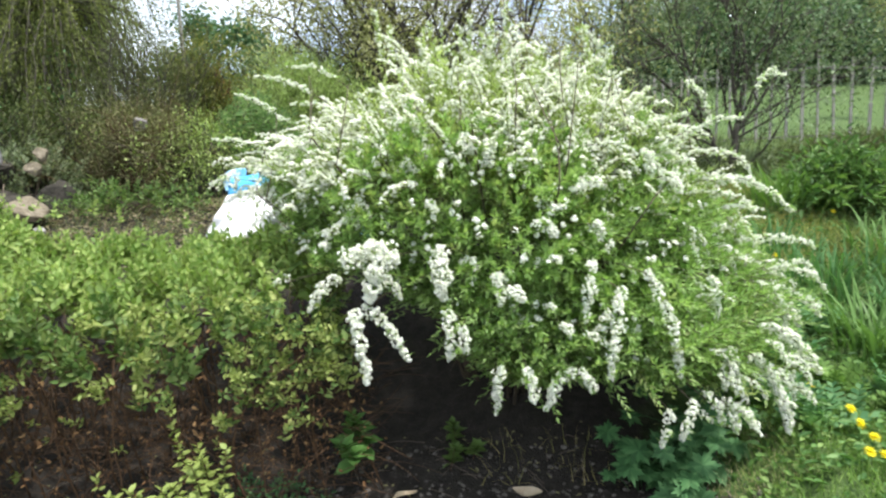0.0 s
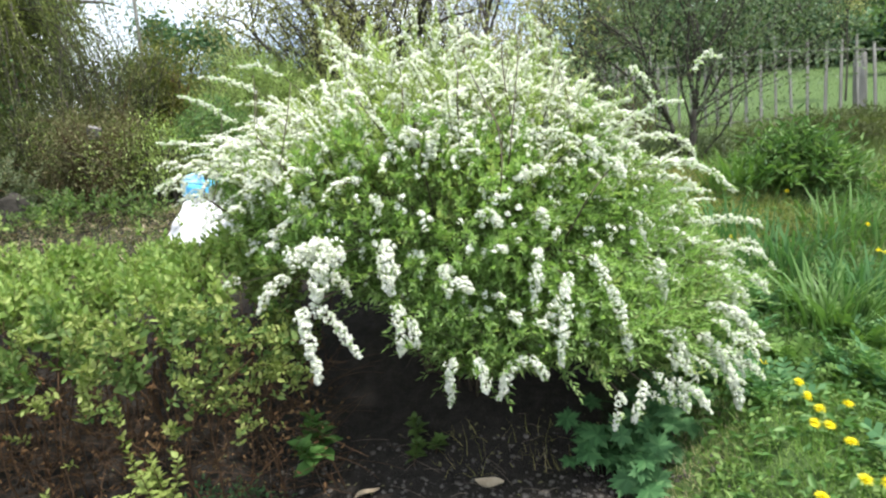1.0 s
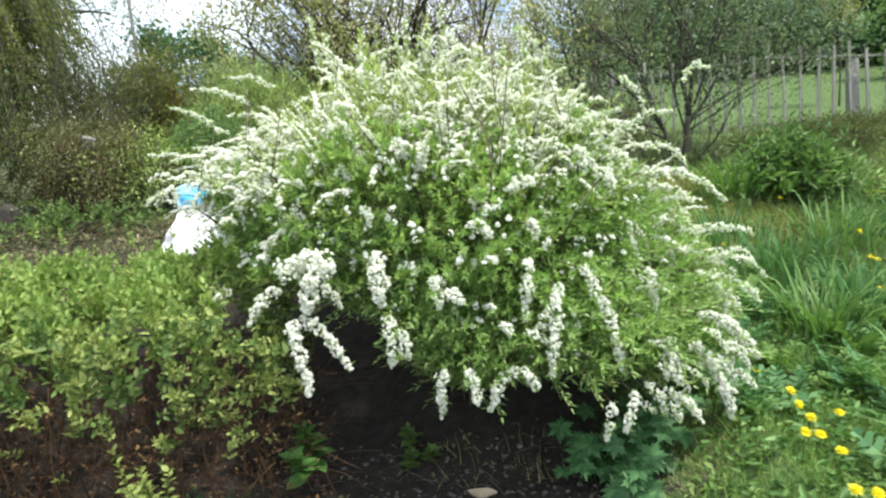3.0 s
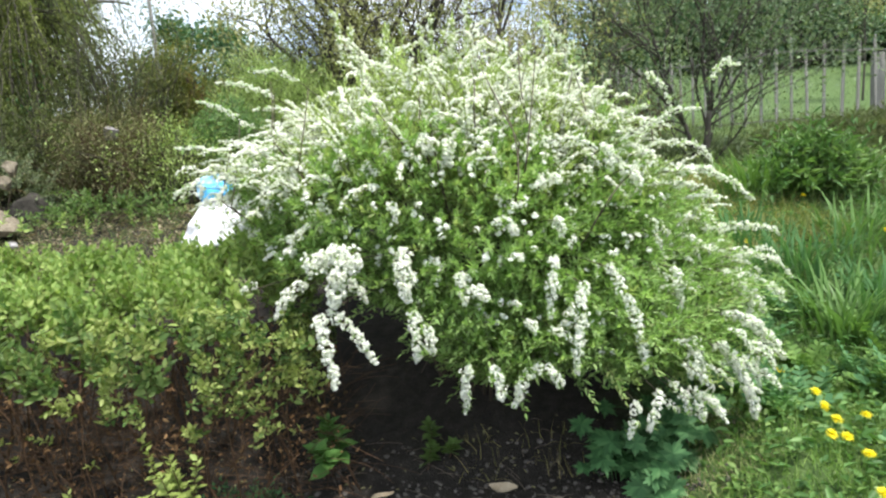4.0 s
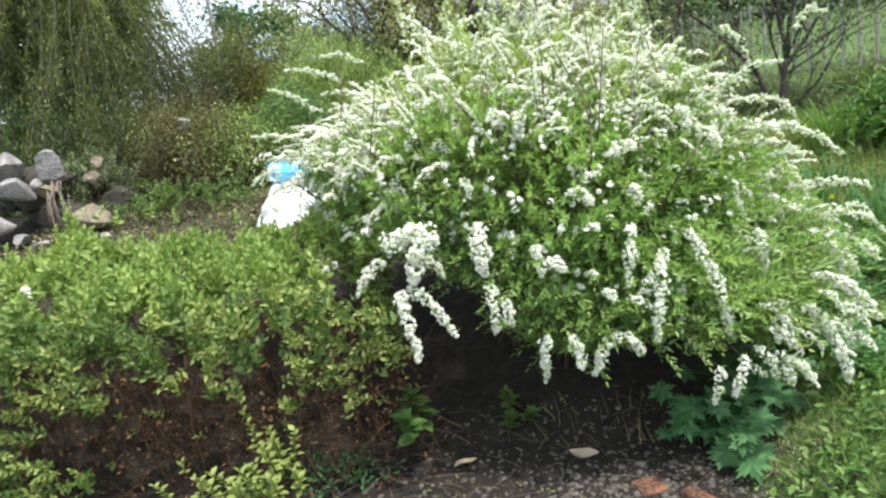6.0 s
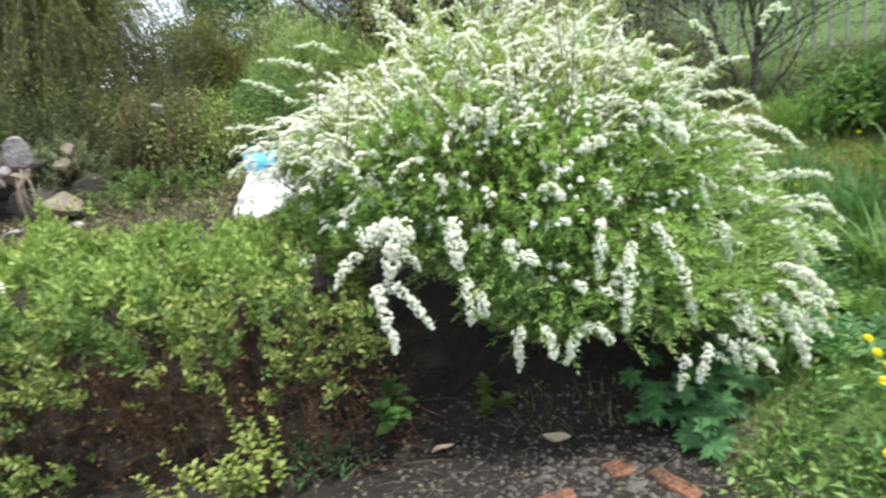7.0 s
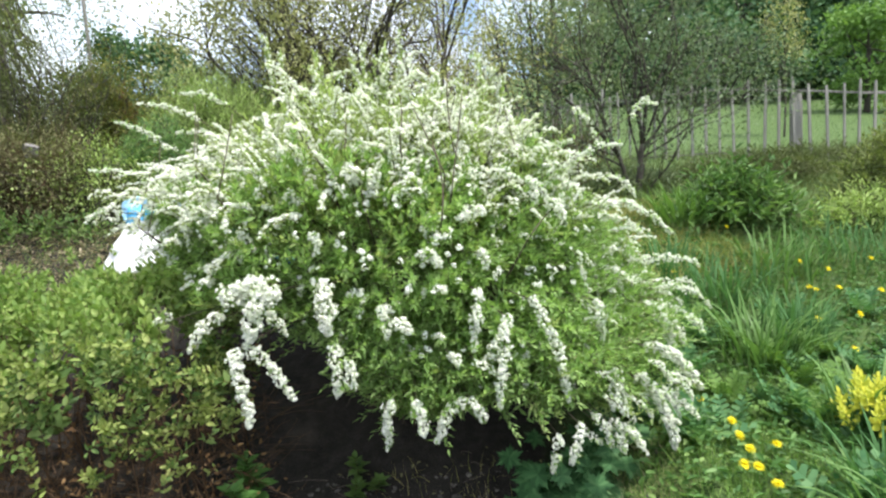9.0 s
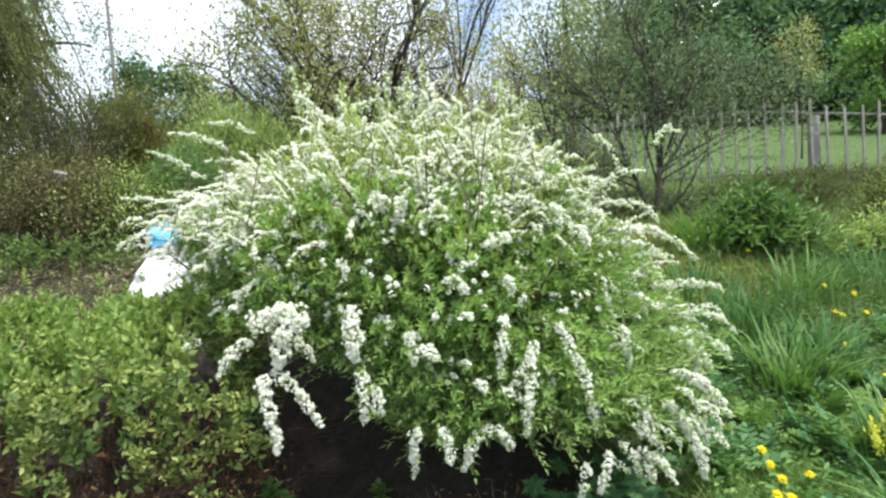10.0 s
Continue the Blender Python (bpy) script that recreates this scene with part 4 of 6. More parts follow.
    P, D = np.concatenate([p, p2, p3, p4, p5, p6]), np.concatenate([d, d2, d3, d4, d5, d6])
    # the lit top by colour: tufts behind y 2.2 take the brighter leaf
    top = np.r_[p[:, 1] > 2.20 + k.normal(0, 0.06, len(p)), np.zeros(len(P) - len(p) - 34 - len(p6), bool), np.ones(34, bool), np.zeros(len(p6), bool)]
    pale = np.r_[np.zeros(len(p), bool), k.uniform(0, 1, len(p2)) < 0.5, k.uniform(0, 1, len(p3)) < 0.4, np.ones(len(p4), bool), np.zeros(len(p5), bool), k.uniform(0, 1, len(p6)) < 0.6]
    which = k.integers(0, 4, len(P))
    small = np.r_[np.full(len(p), 0.86), np.full(len(P) - len(p), 0.62)]
    g2, g3 = Geo(), Geo()
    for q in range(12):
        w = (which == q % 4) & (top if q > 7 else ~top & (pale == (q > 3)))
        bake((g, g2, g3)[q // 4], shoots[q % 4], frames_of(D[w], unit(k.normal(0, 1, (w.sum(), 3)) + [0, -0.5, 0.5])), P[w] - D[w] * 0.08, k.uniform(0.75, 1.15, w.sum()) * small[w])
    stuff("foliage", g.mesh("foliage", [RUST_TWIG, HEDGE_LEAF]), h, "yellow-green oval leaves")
    stuff("lit_tip_foliage", g3.mesh("lit_tip_foliage", [RUST_TWIG, HEDGE_LIT_TIP]), h, "young yellow-green shoot tips, brightened for the lit top")
    stuff("young_foliage", g2.mesh("young_foliage", [RUST_TWIG, PALE_LEAF]), h, "pale young leaves low on the hedge")
    # stems
    for i in range(110):
        x0, y0 = k.uniform(-3.3, -0.6), k.uniform(2.1, 3.0)
        a = np.array([x0, y0, float(height(x0, y0)) - 0.02])
        b = a + [k.normal(0, 0.12), -k.uniform(0, 0.12), 0.4]
        c = np.array([x0 + k.normal(0, 0.2), y0 - k.uniform(-0.1, 0.2), float(hedge_top(x0, y0)) - 0.15])
        s = Geo()
        path = bezier(a, b, c, 8) + np.cumsum(k.normal(0, 0.006, (8, 3)), 0)
        tube(s, path, np.linspace(0.0045, 0.0018, 8), 4)
        part("stem", s.mesh("stem", [RUST_TWIG], True), h)
    g = Geo()
    for i in range(1500):
        a = np.array([k.uniform(-3.2, -0.45), k.uniform(2.02, 2.7), 0])
        a[2] = float(height(a[0], a[1])) + k.uniform(0.02, 0.6)
        e = a + unit(k.normal(0, 1, 3) * [1, 0.6, 0.7] + [0, 0, 0.3]) * k.uniform(0.12, 0.4)
        e[1], e[2] = max(e[1], 1.95), max(e[2], 0.02)
        tube(g, bezier(a, (a + e) / 2 + k.normal(0, 0.03, 3), e, 5), np.linspace(0.0018, 0.0008, 5), 3)
    stuff("twig_tangle", g.mesh("twig_tangle", [RUST_TWIG]), h, "tangle of thin rusty brown twigs")
    g = Geo()
    M = 2400
    p = np.stack([k.uniform(-3.2, -0.45, M), k.uniform(2.02, 2.6, M), k.uniform(0.0, 0.8, M) ** 1.3], -1)
    bake(g, leaf_oval(0.5, 0.1, 0.3), frames_of(k.normal(0, 1, (M, 3)), k.normal(0, 1, (M, 3))), p, k.uniform(0.012, 0.03, M))
    stuff("withered_leaves", g.mesh("withered_leaves", [WITHERED]), h, "withered brown leaves caught in the twigs")


make_hedge()


def make_white_sprigs():
    k = np.random.default_rng(41)
    t = thing("flowering_shrub", (0, 0, 0), "small white-flowering shrub growing through the end of the hedge", "shrub")
    for i in range(26):
        x, y = (-2.36 + k.normal(0, 0.13), 2.12 + k.normal(0, 0.10)) if i > 6 else (-2.26 + k.normal(0, 0.06), 1.80 + k.normal(0, 0.05))
        foot = np.array([x * 0.3 - 2.45 * 0.7, y * 0.3 + 2.35 * 0.7, 0])
        foot[2] = float(height(foot[0], foot[1])) - 0.02
        top = np.array([x, y, (0.95 if i > 6 else 0.30) + k.uniform(-0.12, 0.10)])
        g = Geo()
        tube(g, bezier(foot, (foot + top) / 2 + [0, 0, 0.15], top, 6), np.linspace(0.004, 0.0018, 6), 4)
        cane = part("cane", g.mesh("cane", [BARK], True), t)
        ob = part("flower_spray", SPRAY_DATA["arch"][i % 2], cane)
        ob.matrix_basis = pose(*top, k.normal(0, 15), 0, k.uniform(90, 270)) @ Matrix.Scale(k.uniform(0.8, 1.1), 4)


make_white_sprigs()


# ---- small plants ----
def make_sprig(place, shoots_n, size, spread, name, label, leaf_mat, seed, tall=0.2, start=1.2):
    k = np.random.default_rng(seed)
    t = thing(name, (0, 0, 0), label, "plant")
    blade = leaf_oval(0.66, 0.07, 0.2)
    one = Geo().add(blade[0], blade[1]).mesh("leaf", [leaf_mat])
    for i in range(shoots_n):
        g = Geo()
        d = unit(np.array([k.normal(0, 0.35), k.normal(-0.2, 0.3), 1.0]))
        foot = np.array(place) + [k.normal(0, spread * 0.4), k.normal(0, spread * 0.4), 0]
        foot[2] = float(height(foot[0], foot[1])) - 0.01
        top = foot + d * (tall * k.uniform(0.55, 1.0) + 0.08)
        path = bezier(foot, (foot + top) / 2 + [0, 0, 0.02], top, 5)
        tube(g, path, np.linspace(0.003, 0.0014, 5), 4)
        stem = part("shoot", g.mesh("shoot", [RUST_TWIG]), t)
        for q in range(20):
            u = start + (4 - start) * q / 19
            at = [np.interp(u, np.arange(5), path[:, c]) for c in range(3)]
            ob = part("leaf", one, stem)
            ob.matrix_basis = pose(*at, 48 - 50 * (1 - q / 19) * k.uniform(0.5, 1.2), k.normal(0, 14), q * 137.5 + 40 * i) @ Matrix.Scale(size * k.uniform(0.7, 1.2) * (1.1 - 0.4 * q / 19), 4)


make_sprig((-1.04, 1.92, 0), 16, 0.042, 0.12, "pale_seedling", "small pale green leafy sprig at the foot of the hedge", PALE_LEAF, 61, 0.31, 2.2)
make_sprig((-1.34, 1.82, 0), 7, 0.042, 0.18, "pale_seedling", "small pale green leafy sprig at the foot of the hedge", PALE_LEAF, 66, 0.17)
make_sprig((-0.45, 2.30, 0), 3, 0.085, 0.05, "broad_leaved_seedling", "broad green seedling between hedge and flowering shrub", WEED, 62, 0.32, 2.4)
make_sprig((-0.08, 2.36, 0), 3, 0.06, 0.1, "broad_leaved_seedling", "limp broad-leaved seedling on bare shaded soil", HEDGE_LEAF, 63, 0.05)


def palmate_leaf(seed):
    """A leaf of six deeply cut lobes, one unit across, held flat."""
    k = np.random.default_rng(seed)
    g = Geo()
    for a in np.radians((-150, -88, -30, 30, 88, 150)):
        L = k.uniform(0.46, 0.56)
        for da, f, w in ((0, 1.0, 0.075), (-0.30, 0.78, 0.06), (0.30, 0.78, 0.06)):
            d, s = np.array([math.sin(a + da), math.cos(a + da), 0]), np.array([math.cos(a + da), -math.sin(a + da), 0])
            m = 0.55 * L * f
            pts = [np.zeros(3), d * m + s * w, d * L * f, d * m - s * w]
            pts = [q + [0, 0, -0.25 * (q @ q) + 0.01 * (da != 0)] for q in pts]
            g.add(pts, [[(0, 1, 2, 3)]])
    return g


def make_cranesbill(place, n, spread, seed):
    k = np.random.default_rng(seed)
    t = thing("cranesbill", (0, 0, 0), "clump of deeply cut dark green leaves under the shrub", "plant", "cranesbill clumps")
    for i in range(n):
        top = np.array([place[0] + k.normal(0, spread), place[1] + k.normal(0, spread * 0.7), 0])
        foot = top * 0.4 + np.array([place[0], place[1], 0]) * 0.6
        top[2], foot[2] = float(height(top[0], top[1])) + k.uniform(0.04, 0.20), float(height(foot[0], foot[1])) - 0.01
        g = Geo()
        tube(g, bezier(foot, (foot + top) / 2 + [0, 0, 0.05], top, 4), np.full(4, 0.0014), 3, 0)
        up = unit(np.array([[0, -0.45, 1.0]]) + k.normal(0, 0.25, (1, 3)))
        bake(g, palmate_leaf(seed * 50 + i).template(), frames_of(np.cross(up, k.normal(0, 1, (1, 3))), up), top[None], np.array([k.uniform(0.10, 0.16)]), 0)
        part("leaf", g.mesh("leaf", [DEEP_LEAF]), t)


for i, (x, y, n, s) in enumerate(((0.66, 2.24, 24, 0.10), (0.88, 2.22, 32, 0.11), (0.77, 2.05, 14, 0.08), (1.00, 2.40, 20, 0.12))):
    make_cranesbill((x, y), n, s, 70 + i)

# ---- lawn side: grass, herbs, strap leaves, dandelions ----
BLADE = strap(0.055, 0.45, 3)
COARSE = leaf_small(0.5, 0.08)


def meadow(name, label, count, box, tall, mat, seed, lean=0.35, gate=None, width=1.0):
    k = np.random.default_rng(seed)
    x, y = k.uniform(box[0], box[1], count), k.uniform(box[2], box[3], count)
    ok = np.ones(count, bool) if gate is None else gate(x, y, k)
    x, y = x[ok], y[ok]
    p = np.stack([x, y, height(x, y) - 0.01], -1)
    up = unit(np.array([0, 0, 1.0]) + k.normal(0, lean, p.shape) * [1, 1, 0.2])
    az = k.uniform(0, 2 * np.pi, len(p))
    fr = frames_of(np.cross(up, np.stack([np.cos(az), np.sin(az), 0 * az], -1)), up)
    sz = k.uniform(*tall, len(p))
    g = Geo()
    bake(g, BLADE, fr, p, np.stack([np.full(len(p), (tall[0] + tall[1]) / 2 * width), sz, sz], -1))
    tagged(new(name, g.mesh(name, [mat])), label, "grass", kind="stuff")


def lawn_gate(x, y, k):
    return x > 0.84 + 0.38 * np.clip(y - 1.75, 0, 1.2) + k.normal(0, 0.07, len(x)) - 0.2 * np.clip(1.75 - y, 0, 1)


meadow("grass", "fresh green lawn grass between the dandelions", 9000, (0.6, 4.2, 1.0, 4.2), (0.05, 0.14), GRASS, 80, 0.5, lawn_gate)
def lawn_rest(x, y, k):
    seen = (x < 4.2) & (y > 1.0) & (y < 4.2)
    far = np.hypot(x - 2.2, y - 1.5) + k.normal(0, 0.5, len(x))
    return (x > 1.25 + k.normal(0, 0.1, len(x))) & ~seen & (far < 5.0)


meadow("grass", "lawn grass running on beside the beds", 16000, (1.0, 7.5, -4.0, 4.6), (0.05, 0.13), GRASS, 180, 0.5, lawn_rest, 1.5)
meadow("grass", "short yellowish grass at the lawn's edge", 10000, (0.5, 2.1, 1.0, 2.6), (0.05, 0.13), PALE_GRASS, 181, 0.6, lawn_gate, 0.8)
meadow("grass", "taller green grass on the slope", 9000, (2.05, 6.0, 3.0, 6.5), (0.10, 0.26), ROUGH_GRASS, 81, 0.35, lawn_gate, 0.6)
meadow("dry_grass", "yellowed short grass behind the shrub", 9000, (0.9, 2.7, 3.6, 5.2), (0.05, 0.14), DRY_GRASS, 82, 0.5)
meadow("dry_grass", "dry bleached grass under the shrub's edge", 1500, (0.80, 1.14, 1.85, 2.38), (0.03, 0.10), STRAW, 83, 1.3, None, 0.45)
meadow("dry_grass", "dead grass stalks on shaded soil", 55, (-0.1, 0.55, 2.25, 2.5), (0.06, 0.2), DRY_GRASS, 84, 0.7, None, 0.35)
meadow("grass", "rough grass under the small tree and along the fence", 9000, (2.0, 10.0, 5.3, 9.5), (0.12, 0.35), ROUGH_GRASS, 85, 0.4, None, 0.5)
meadow("grass", "short grass of the hillside behind the fence", 16000, (2.0, 26.0, 9.0, 24.0), (0.08, 0.2), TURF, 86, 0.5, None, 1.3)


def make_weeds():
    """Broad low leaves of dandelion, clover and dock between the grass."""
    k = np.random.default_rng(87)
    N = 13000
    x, y = k.uniform(0.6, 4.4, N), k.uniform(1.0, 4.6, N)
    ok = lawn_gate(x, y, k)
    x2, y2 = k.uniform(1.0, 7.5, N), k.uniform(-4.0, 4.6, N)
    ok2 = lawn_rest(x2, y2, k)
    x, y = np.r_[x[ok], x2[ok2]], np.r_[y[ok], y2[ok2]]
    up = k.uniform(0.01, 0.10, len(x)) * (0.6 + 0.4 * np.sin(3 * x + 2 * y) ** 2)
    p = np.stack([x, y, height(x, y) + up], -1)
    d = unit(k.normal(0, 1, p.shape) * [1, 1, 0.25] + [0, -0.15, 0.35])
    g = Geo()
    bake(g, leaf_oval(0.42, 0.08, 0.25), frames_of(d, unit(np.array([0, 0, 1.0]) + k.normal(0, 0.3, p.shape))), p, k.uniform(0.02, 0.06, len(p)))
    tagged(new("lawn_weeds", g.mesh("lawn_weeds", [WEED])), "low broad-leaved weeds in the lawn", "weeds", kind="stuff")


make_weeds()


def make_edge_cover():
    """Small pale leaves that creep from the lawn onto the soil."""
    k = np.random.default_rng(187)
    N = 5200
    x, y = k.uniform(0.45, 1.5, N), k.uniform(1.2, 2.45, N)
    patch = np.sin(9 * x + 4 * y) + np.sin(13 * y - 5 * x + 1) + k.normal(0, 0.5, N)
    ok = lawn_gate(x + 0.10, y, k) & (patch > -0.1)
    ok &= (y < 1.85) | (k.uniform(0, 1, N) < 0.3)
    x, y = x[ok], y[ok]
    p = np.stack([x, y, height(x, y) + k.uniform(0.005, 0.07, len(x))], -1)
    d = unit(k.normal(0, 1, p.shape) * [1, 1, 0.6] + [0, -0.1, 0.35])
    g = Geo()
    bake(g, leaf_oval(0.55, 0.12, 0.3), frames_of(d, unit(np.array([0, 0, 1.0]) + k.normal(0, 0.6, p.shape))), p, 0.011 + 0.034 * k.uniform(0, 1, len(p)) ** 2)
    tagged(new("creeping_weeds", g.mesh("creeping_weeds", [EDGE_LEAF])), "small pale green creeping weeds along the soil's edge", "weeds", kind="stuff")


make_edge_cover()


def make_strap_clump(place, n, tall, spread, seed, mat, name, label, wide=0.02, bend=0.5):
    k = np.random.default_rng(seed)
    t = thing(name, (place[0], place[1], float(height(*place[:2]))), label, "plant", "strap-leaved clumps")
    data = [Geo().add(*[q for q in (strap(wide / tall, b)[0], strap(wide / tall, b)[1])]).mesh("leaf", [mat]) for b in (bend * 0.4, bend, bend * 1.6)]
    for i in range(n):
        a, b = k.normal(0, spread), k.normal(0, spread * 0.8)
        z = float(height(a + place[0], b + place[1])) - float(height(*place[:2])) - 0.01
        yaw = math.degrees(math.atan2(b + k.normal(0, spread * 0.6), a + k.normal(0, spread * 0.6))) - 90
        ob = part("leaf", data[int(k.integers(3))], t)
        ob.matrix_basis = pose(a, b, z, -k.uniform(0, 14), k.normal(0, 5), yaw) @ Matrix.Scale(tall * k.uniform(0.6, 1.1), 4)


for i, (x, y, n, tall, s) in enumerate(((1.95, 2.72, 100, 0.38, 0.09), (2.25, 2.85, 90, 0.36, 0.11), (2.1, 3.3, 110, 0.36, 0.15), (2.6, 3.6, 100, 0.32, 0.18), (1.95, 3.7, 70, 0.28, 0.14), (3.2, 3.7, 90, 0.3, 0.22), (1.95, 2.05, 80, 0.34, 0.08), (1.62, 1.62, 70, 0.30, 0.07), (1.80, 1.5, 70, 0.30, 0.09), (1.50, 1.45, 50, 0.24, 0.06), (3.7, 3.4, 100, 0.3, 0.25), (1.45, 1.30, 60, 0.26, 0.07), (1.66, 1.34, 70, 0.30, 0.08), (1.82, 1.22, 60, 0.28, 0.08), (2.15, 1.7, 70, 0.32, 0.1))):
    if i % 3 == 0:
        make_strap_clump((x, y), n, tall * 1.08, s, 90 + i, PEONY_LEAF, "daylily_clump", "clump of long fresh green strap leaves in the grass", 0.015, 0.45)
    else:
        make_strap_clump((x, y), n, tall, s, 90 + i, BLUE_LEAF, "daylily_clump", "clump of long bluish-green strap leaves in the grass", 0.013, 0.36)
make_strap_clump((2.47, 4.45), 260, 0.42, 0.12, 120, FRESH_LEAF, "daylily_clump", "bright green arching clump beside the dark peony", 0.013, 0.5)


def make_herb(place, n, size, seed):
    k = np.random.default_rng(seed)
    z = float(height(*place))
    t = thing("lobed_herb", (place[0], place[1], z), "grey-green herb with soft lobed leaves in the grass", "plant", "herbs in the lawn")
    lobes = Geo()
    for s in np.linspace(0.15, 0.9, 6):
        for sgn in (-1, 1):
            w = 0.26 * math.sin(math.pi * min(1, s * 0.8 + 0.15))
            lobes.add([(0, s - 0.05, 0), (sgn * w, s + 0.04, 0.05), (sgn * w * 0.8, s + 0.12, 0.03), (0, s + 0.08, 0)], [[(0, 1, 2, 3)]])
    lobes.add([(-0.03, 0, 0), (0.03, 0, 0), (0.02, 1, -0.05), (-0.02, 1, -0.05)], [[(0, 1, 2, 3)]])
    data = lobes.mesh("leaf", [HERB_LEAF if seed % 3 else FRESH_LEAF])
    for i in range(n):
        ob = part("leaf", data, t)
        ob.matrix_basis = pose(k.normal(0, 0.015), k.normal(0, 0.015), 0, k.uniform(20, 68), k.normal(0, 12), i * 137.5) @ Matrix.Scale(size * k.uniform(0.6, 1.1), 4)


hr = np.random.default_rng(99)
for i in range(96):
    x, y = hr.uniform(1.2, 3.3), hr.uniform(1.25, 3.1)
    if x > 1.05 + 0.25 * max(0, y - 1.7):
        make_herb((x, y), 12, hr.uniform(0.13, 0.22), 130 + i)


def make_dandelion(place, seed, stem=0.09):
    k = np.random.default_rng(seed)
    z = float(height(*place))
    t = thing("dandelion", (place[0], place[1], z), "open yellow dandelion on a short stem in the grass", "flower", "dandelions in the grass")
    g = Geo()
    tube(g, bezier((0, 0, -0.01), (0.004, 0, stem / 2), (0.008, -0.005, stem), 4), np.full(4, 0.0022), 4)
    part("stem", g.mesh("stem", [GRASS]), t)
    g = Geo()
    ray = leaf_small(0.2, 0.02)
    for ring, (n, el, L) in enumerate(((22, 8, 0.022), (18, 28, 0.020), (14, 50, 0.015), (9, 75, 0.010))):
        az = np.arange(n) * 2 * np.pi / n + ring
        e = np.radians(el + k.normal(0, 5, n))
        d = np.stack([np.cos(az) * np.cos(e), np.sin(az) * np.cos(e), np.sin(e)], -1)
        tilt = turn_about((1, 0, 0), k.normal(0.55, 0.18))
        bake(g, ray, frames_of(d @ tilt.T, (0, 0, 1)), np.tile([0.008, -0.005, stem], (n, 1)), np.full(n, L), 0)
    part("flower_head", g.mesh("flower_head", [GOLD_PETAL]), t)


NEAR_DANDELIONS = [(1.04, 1.48), (1.14, 1.45), (1.17, 1.41), (1.25, 1.65), (1.23, 1.79), (1.26, 1.76), (1.31, 1.88), (1.34, 1.99), (1.38, 2.10), (1.41, 1.88), (1.40, 2.37), (1.90, 3.55)]
FAR_DANDELIONS = [(2.74, 3.51), (2.59, 3.23), (2.61, 3.20), (2.85, 3.40), (2.76, 3.20), (3.22, 3.48), (2.97, 3.13), (2.92, 2.96), (2.37, 2.88), (2.65, 2.92), (2.34, 2.60), (2.61, 4.11)]
for i, xy in enumerate(NEAR_DANDELIONS):
    make_dandelion(xy, 200 + i)
for i, xy in enumerate(FAR_DANDELIONS):
    make_dandelion(xy, 230 + i, 0.12)


def make_leafy_bush(name, label, place, radii, count, leaf, size, mat, seed, squash=0.3, stem_mat=None, shoot=(0.12, 0.2), up=0.7):
    """A rounded bush of leafy shoots with a few stems."""
    k = np.random.default_rng(seed)
    z = float(height(place[0], place[1]))
    t = thing(name, (place[0], place[1], z), label, "bush")
    tm = [shoot_template(L, leaf, size, size * 0.33, seed + s, 60, 0.3, 0.002) for s, L in enumerate(shoot)]
    u = unit(k.normal(0, 1, (count, 3)))
    u[:, 2] = np.abs(u[:, 2]) * 1.0 - squash
    r = k.uniform(0.35, 1, count) ** 0.45 * (1 + 0.14 * np.sin(5 * u[:, 0] + 3 * u[:, 2]) + 0.1 * np.sin(9 * u[:, 1] + seed))
    c = np.array([0, 0, radii[2] * squash + 0.02])
    p = c + u * r[:, None] * np.array(radii)
    p = p[p[:, 2] > 0.02]
    d = unit(unit(p - c * 0.5) + [0, 0, up] + k.normal(0, 0.35, p.shape))
    g = Geo()
    which = k.integers(0, len(tm), len(p))
    for q in range(len(tm)):
        w = which == q
        bake(g, tm[q], frames_of(d[w], unit(np.array([0, -0.3, 1.0]) + k.normal(0, 0.3, (w.sum(), 3)))), p[w] - d[w] * shoot[0] * 0.6, k.uniform(0.75, 1.2, w.sum()))
    stuff("foliage", g.mesh("foliage", [stem_mat or BARK, mat]), t)
    for i in range(9):
        s = Geo()
        a = np.array([k.normal(0, radii[0] * 0.12), k.normal(0, radii[1] * 0.12), -0.03])
        e = p[int(k.integers(len(p)))] * 0.9
        tube(s, bezier(a, (a + e) / 2 + [0, 0, 0.1], e, 6), np.linspace(0.008, 0.003, 6) * max(1, radii[2]), 5)
        part("stem", s.mesh("stem", [stem_mat or BARK], True), t)
    return t


LANCE = leaf_oval(0.28, 0.05, 0.3)
make_leafy_bush("peony_bush", "dark green rounded peony clump above the strap leaves", (2.90, 4.45), (0.50, 0.42, 0.40), 560, LANCE, 0.11, PEONY_LEAF, 301, 0.25)
make_leafy_bush("currant_bush", "yellow-green bush with brownish shaded stems near the fence", (4.75, 4.65), (0.62, 0.55, 0.74), 900, OVAL, 0.05, CURRANT_LEAF, 302, 0.2)
# Low weeds whose dark leaves also stand in for shade on the soil.
make_leafy_bush("ground_cover", "low dull weeds at the shaded foot of the hedge", (-0.86, 2.12), (0.24, 0.14, 0.10), 60, OVAL, 0.035, DEEP_LEAF, 305, 0.2, None, (0.05, 0.08))
make_leafy_bush("wild_undergrowth", "loose green undergrowth in front of the fence", (4.0, 6.0), (1.0, 0.6, 0.2), 500, LANCE, 0.08, BRUSH_LEAF, 303, 0.2)
make_leafy_bush("wild_undergrowth", "loose dull undergrowth in front of the fence", (5.6, 7.0), (1.3, 0.5, 0.25), 500, LANCE, 0.08, BRUSH_LEAF, 304, 0.2)
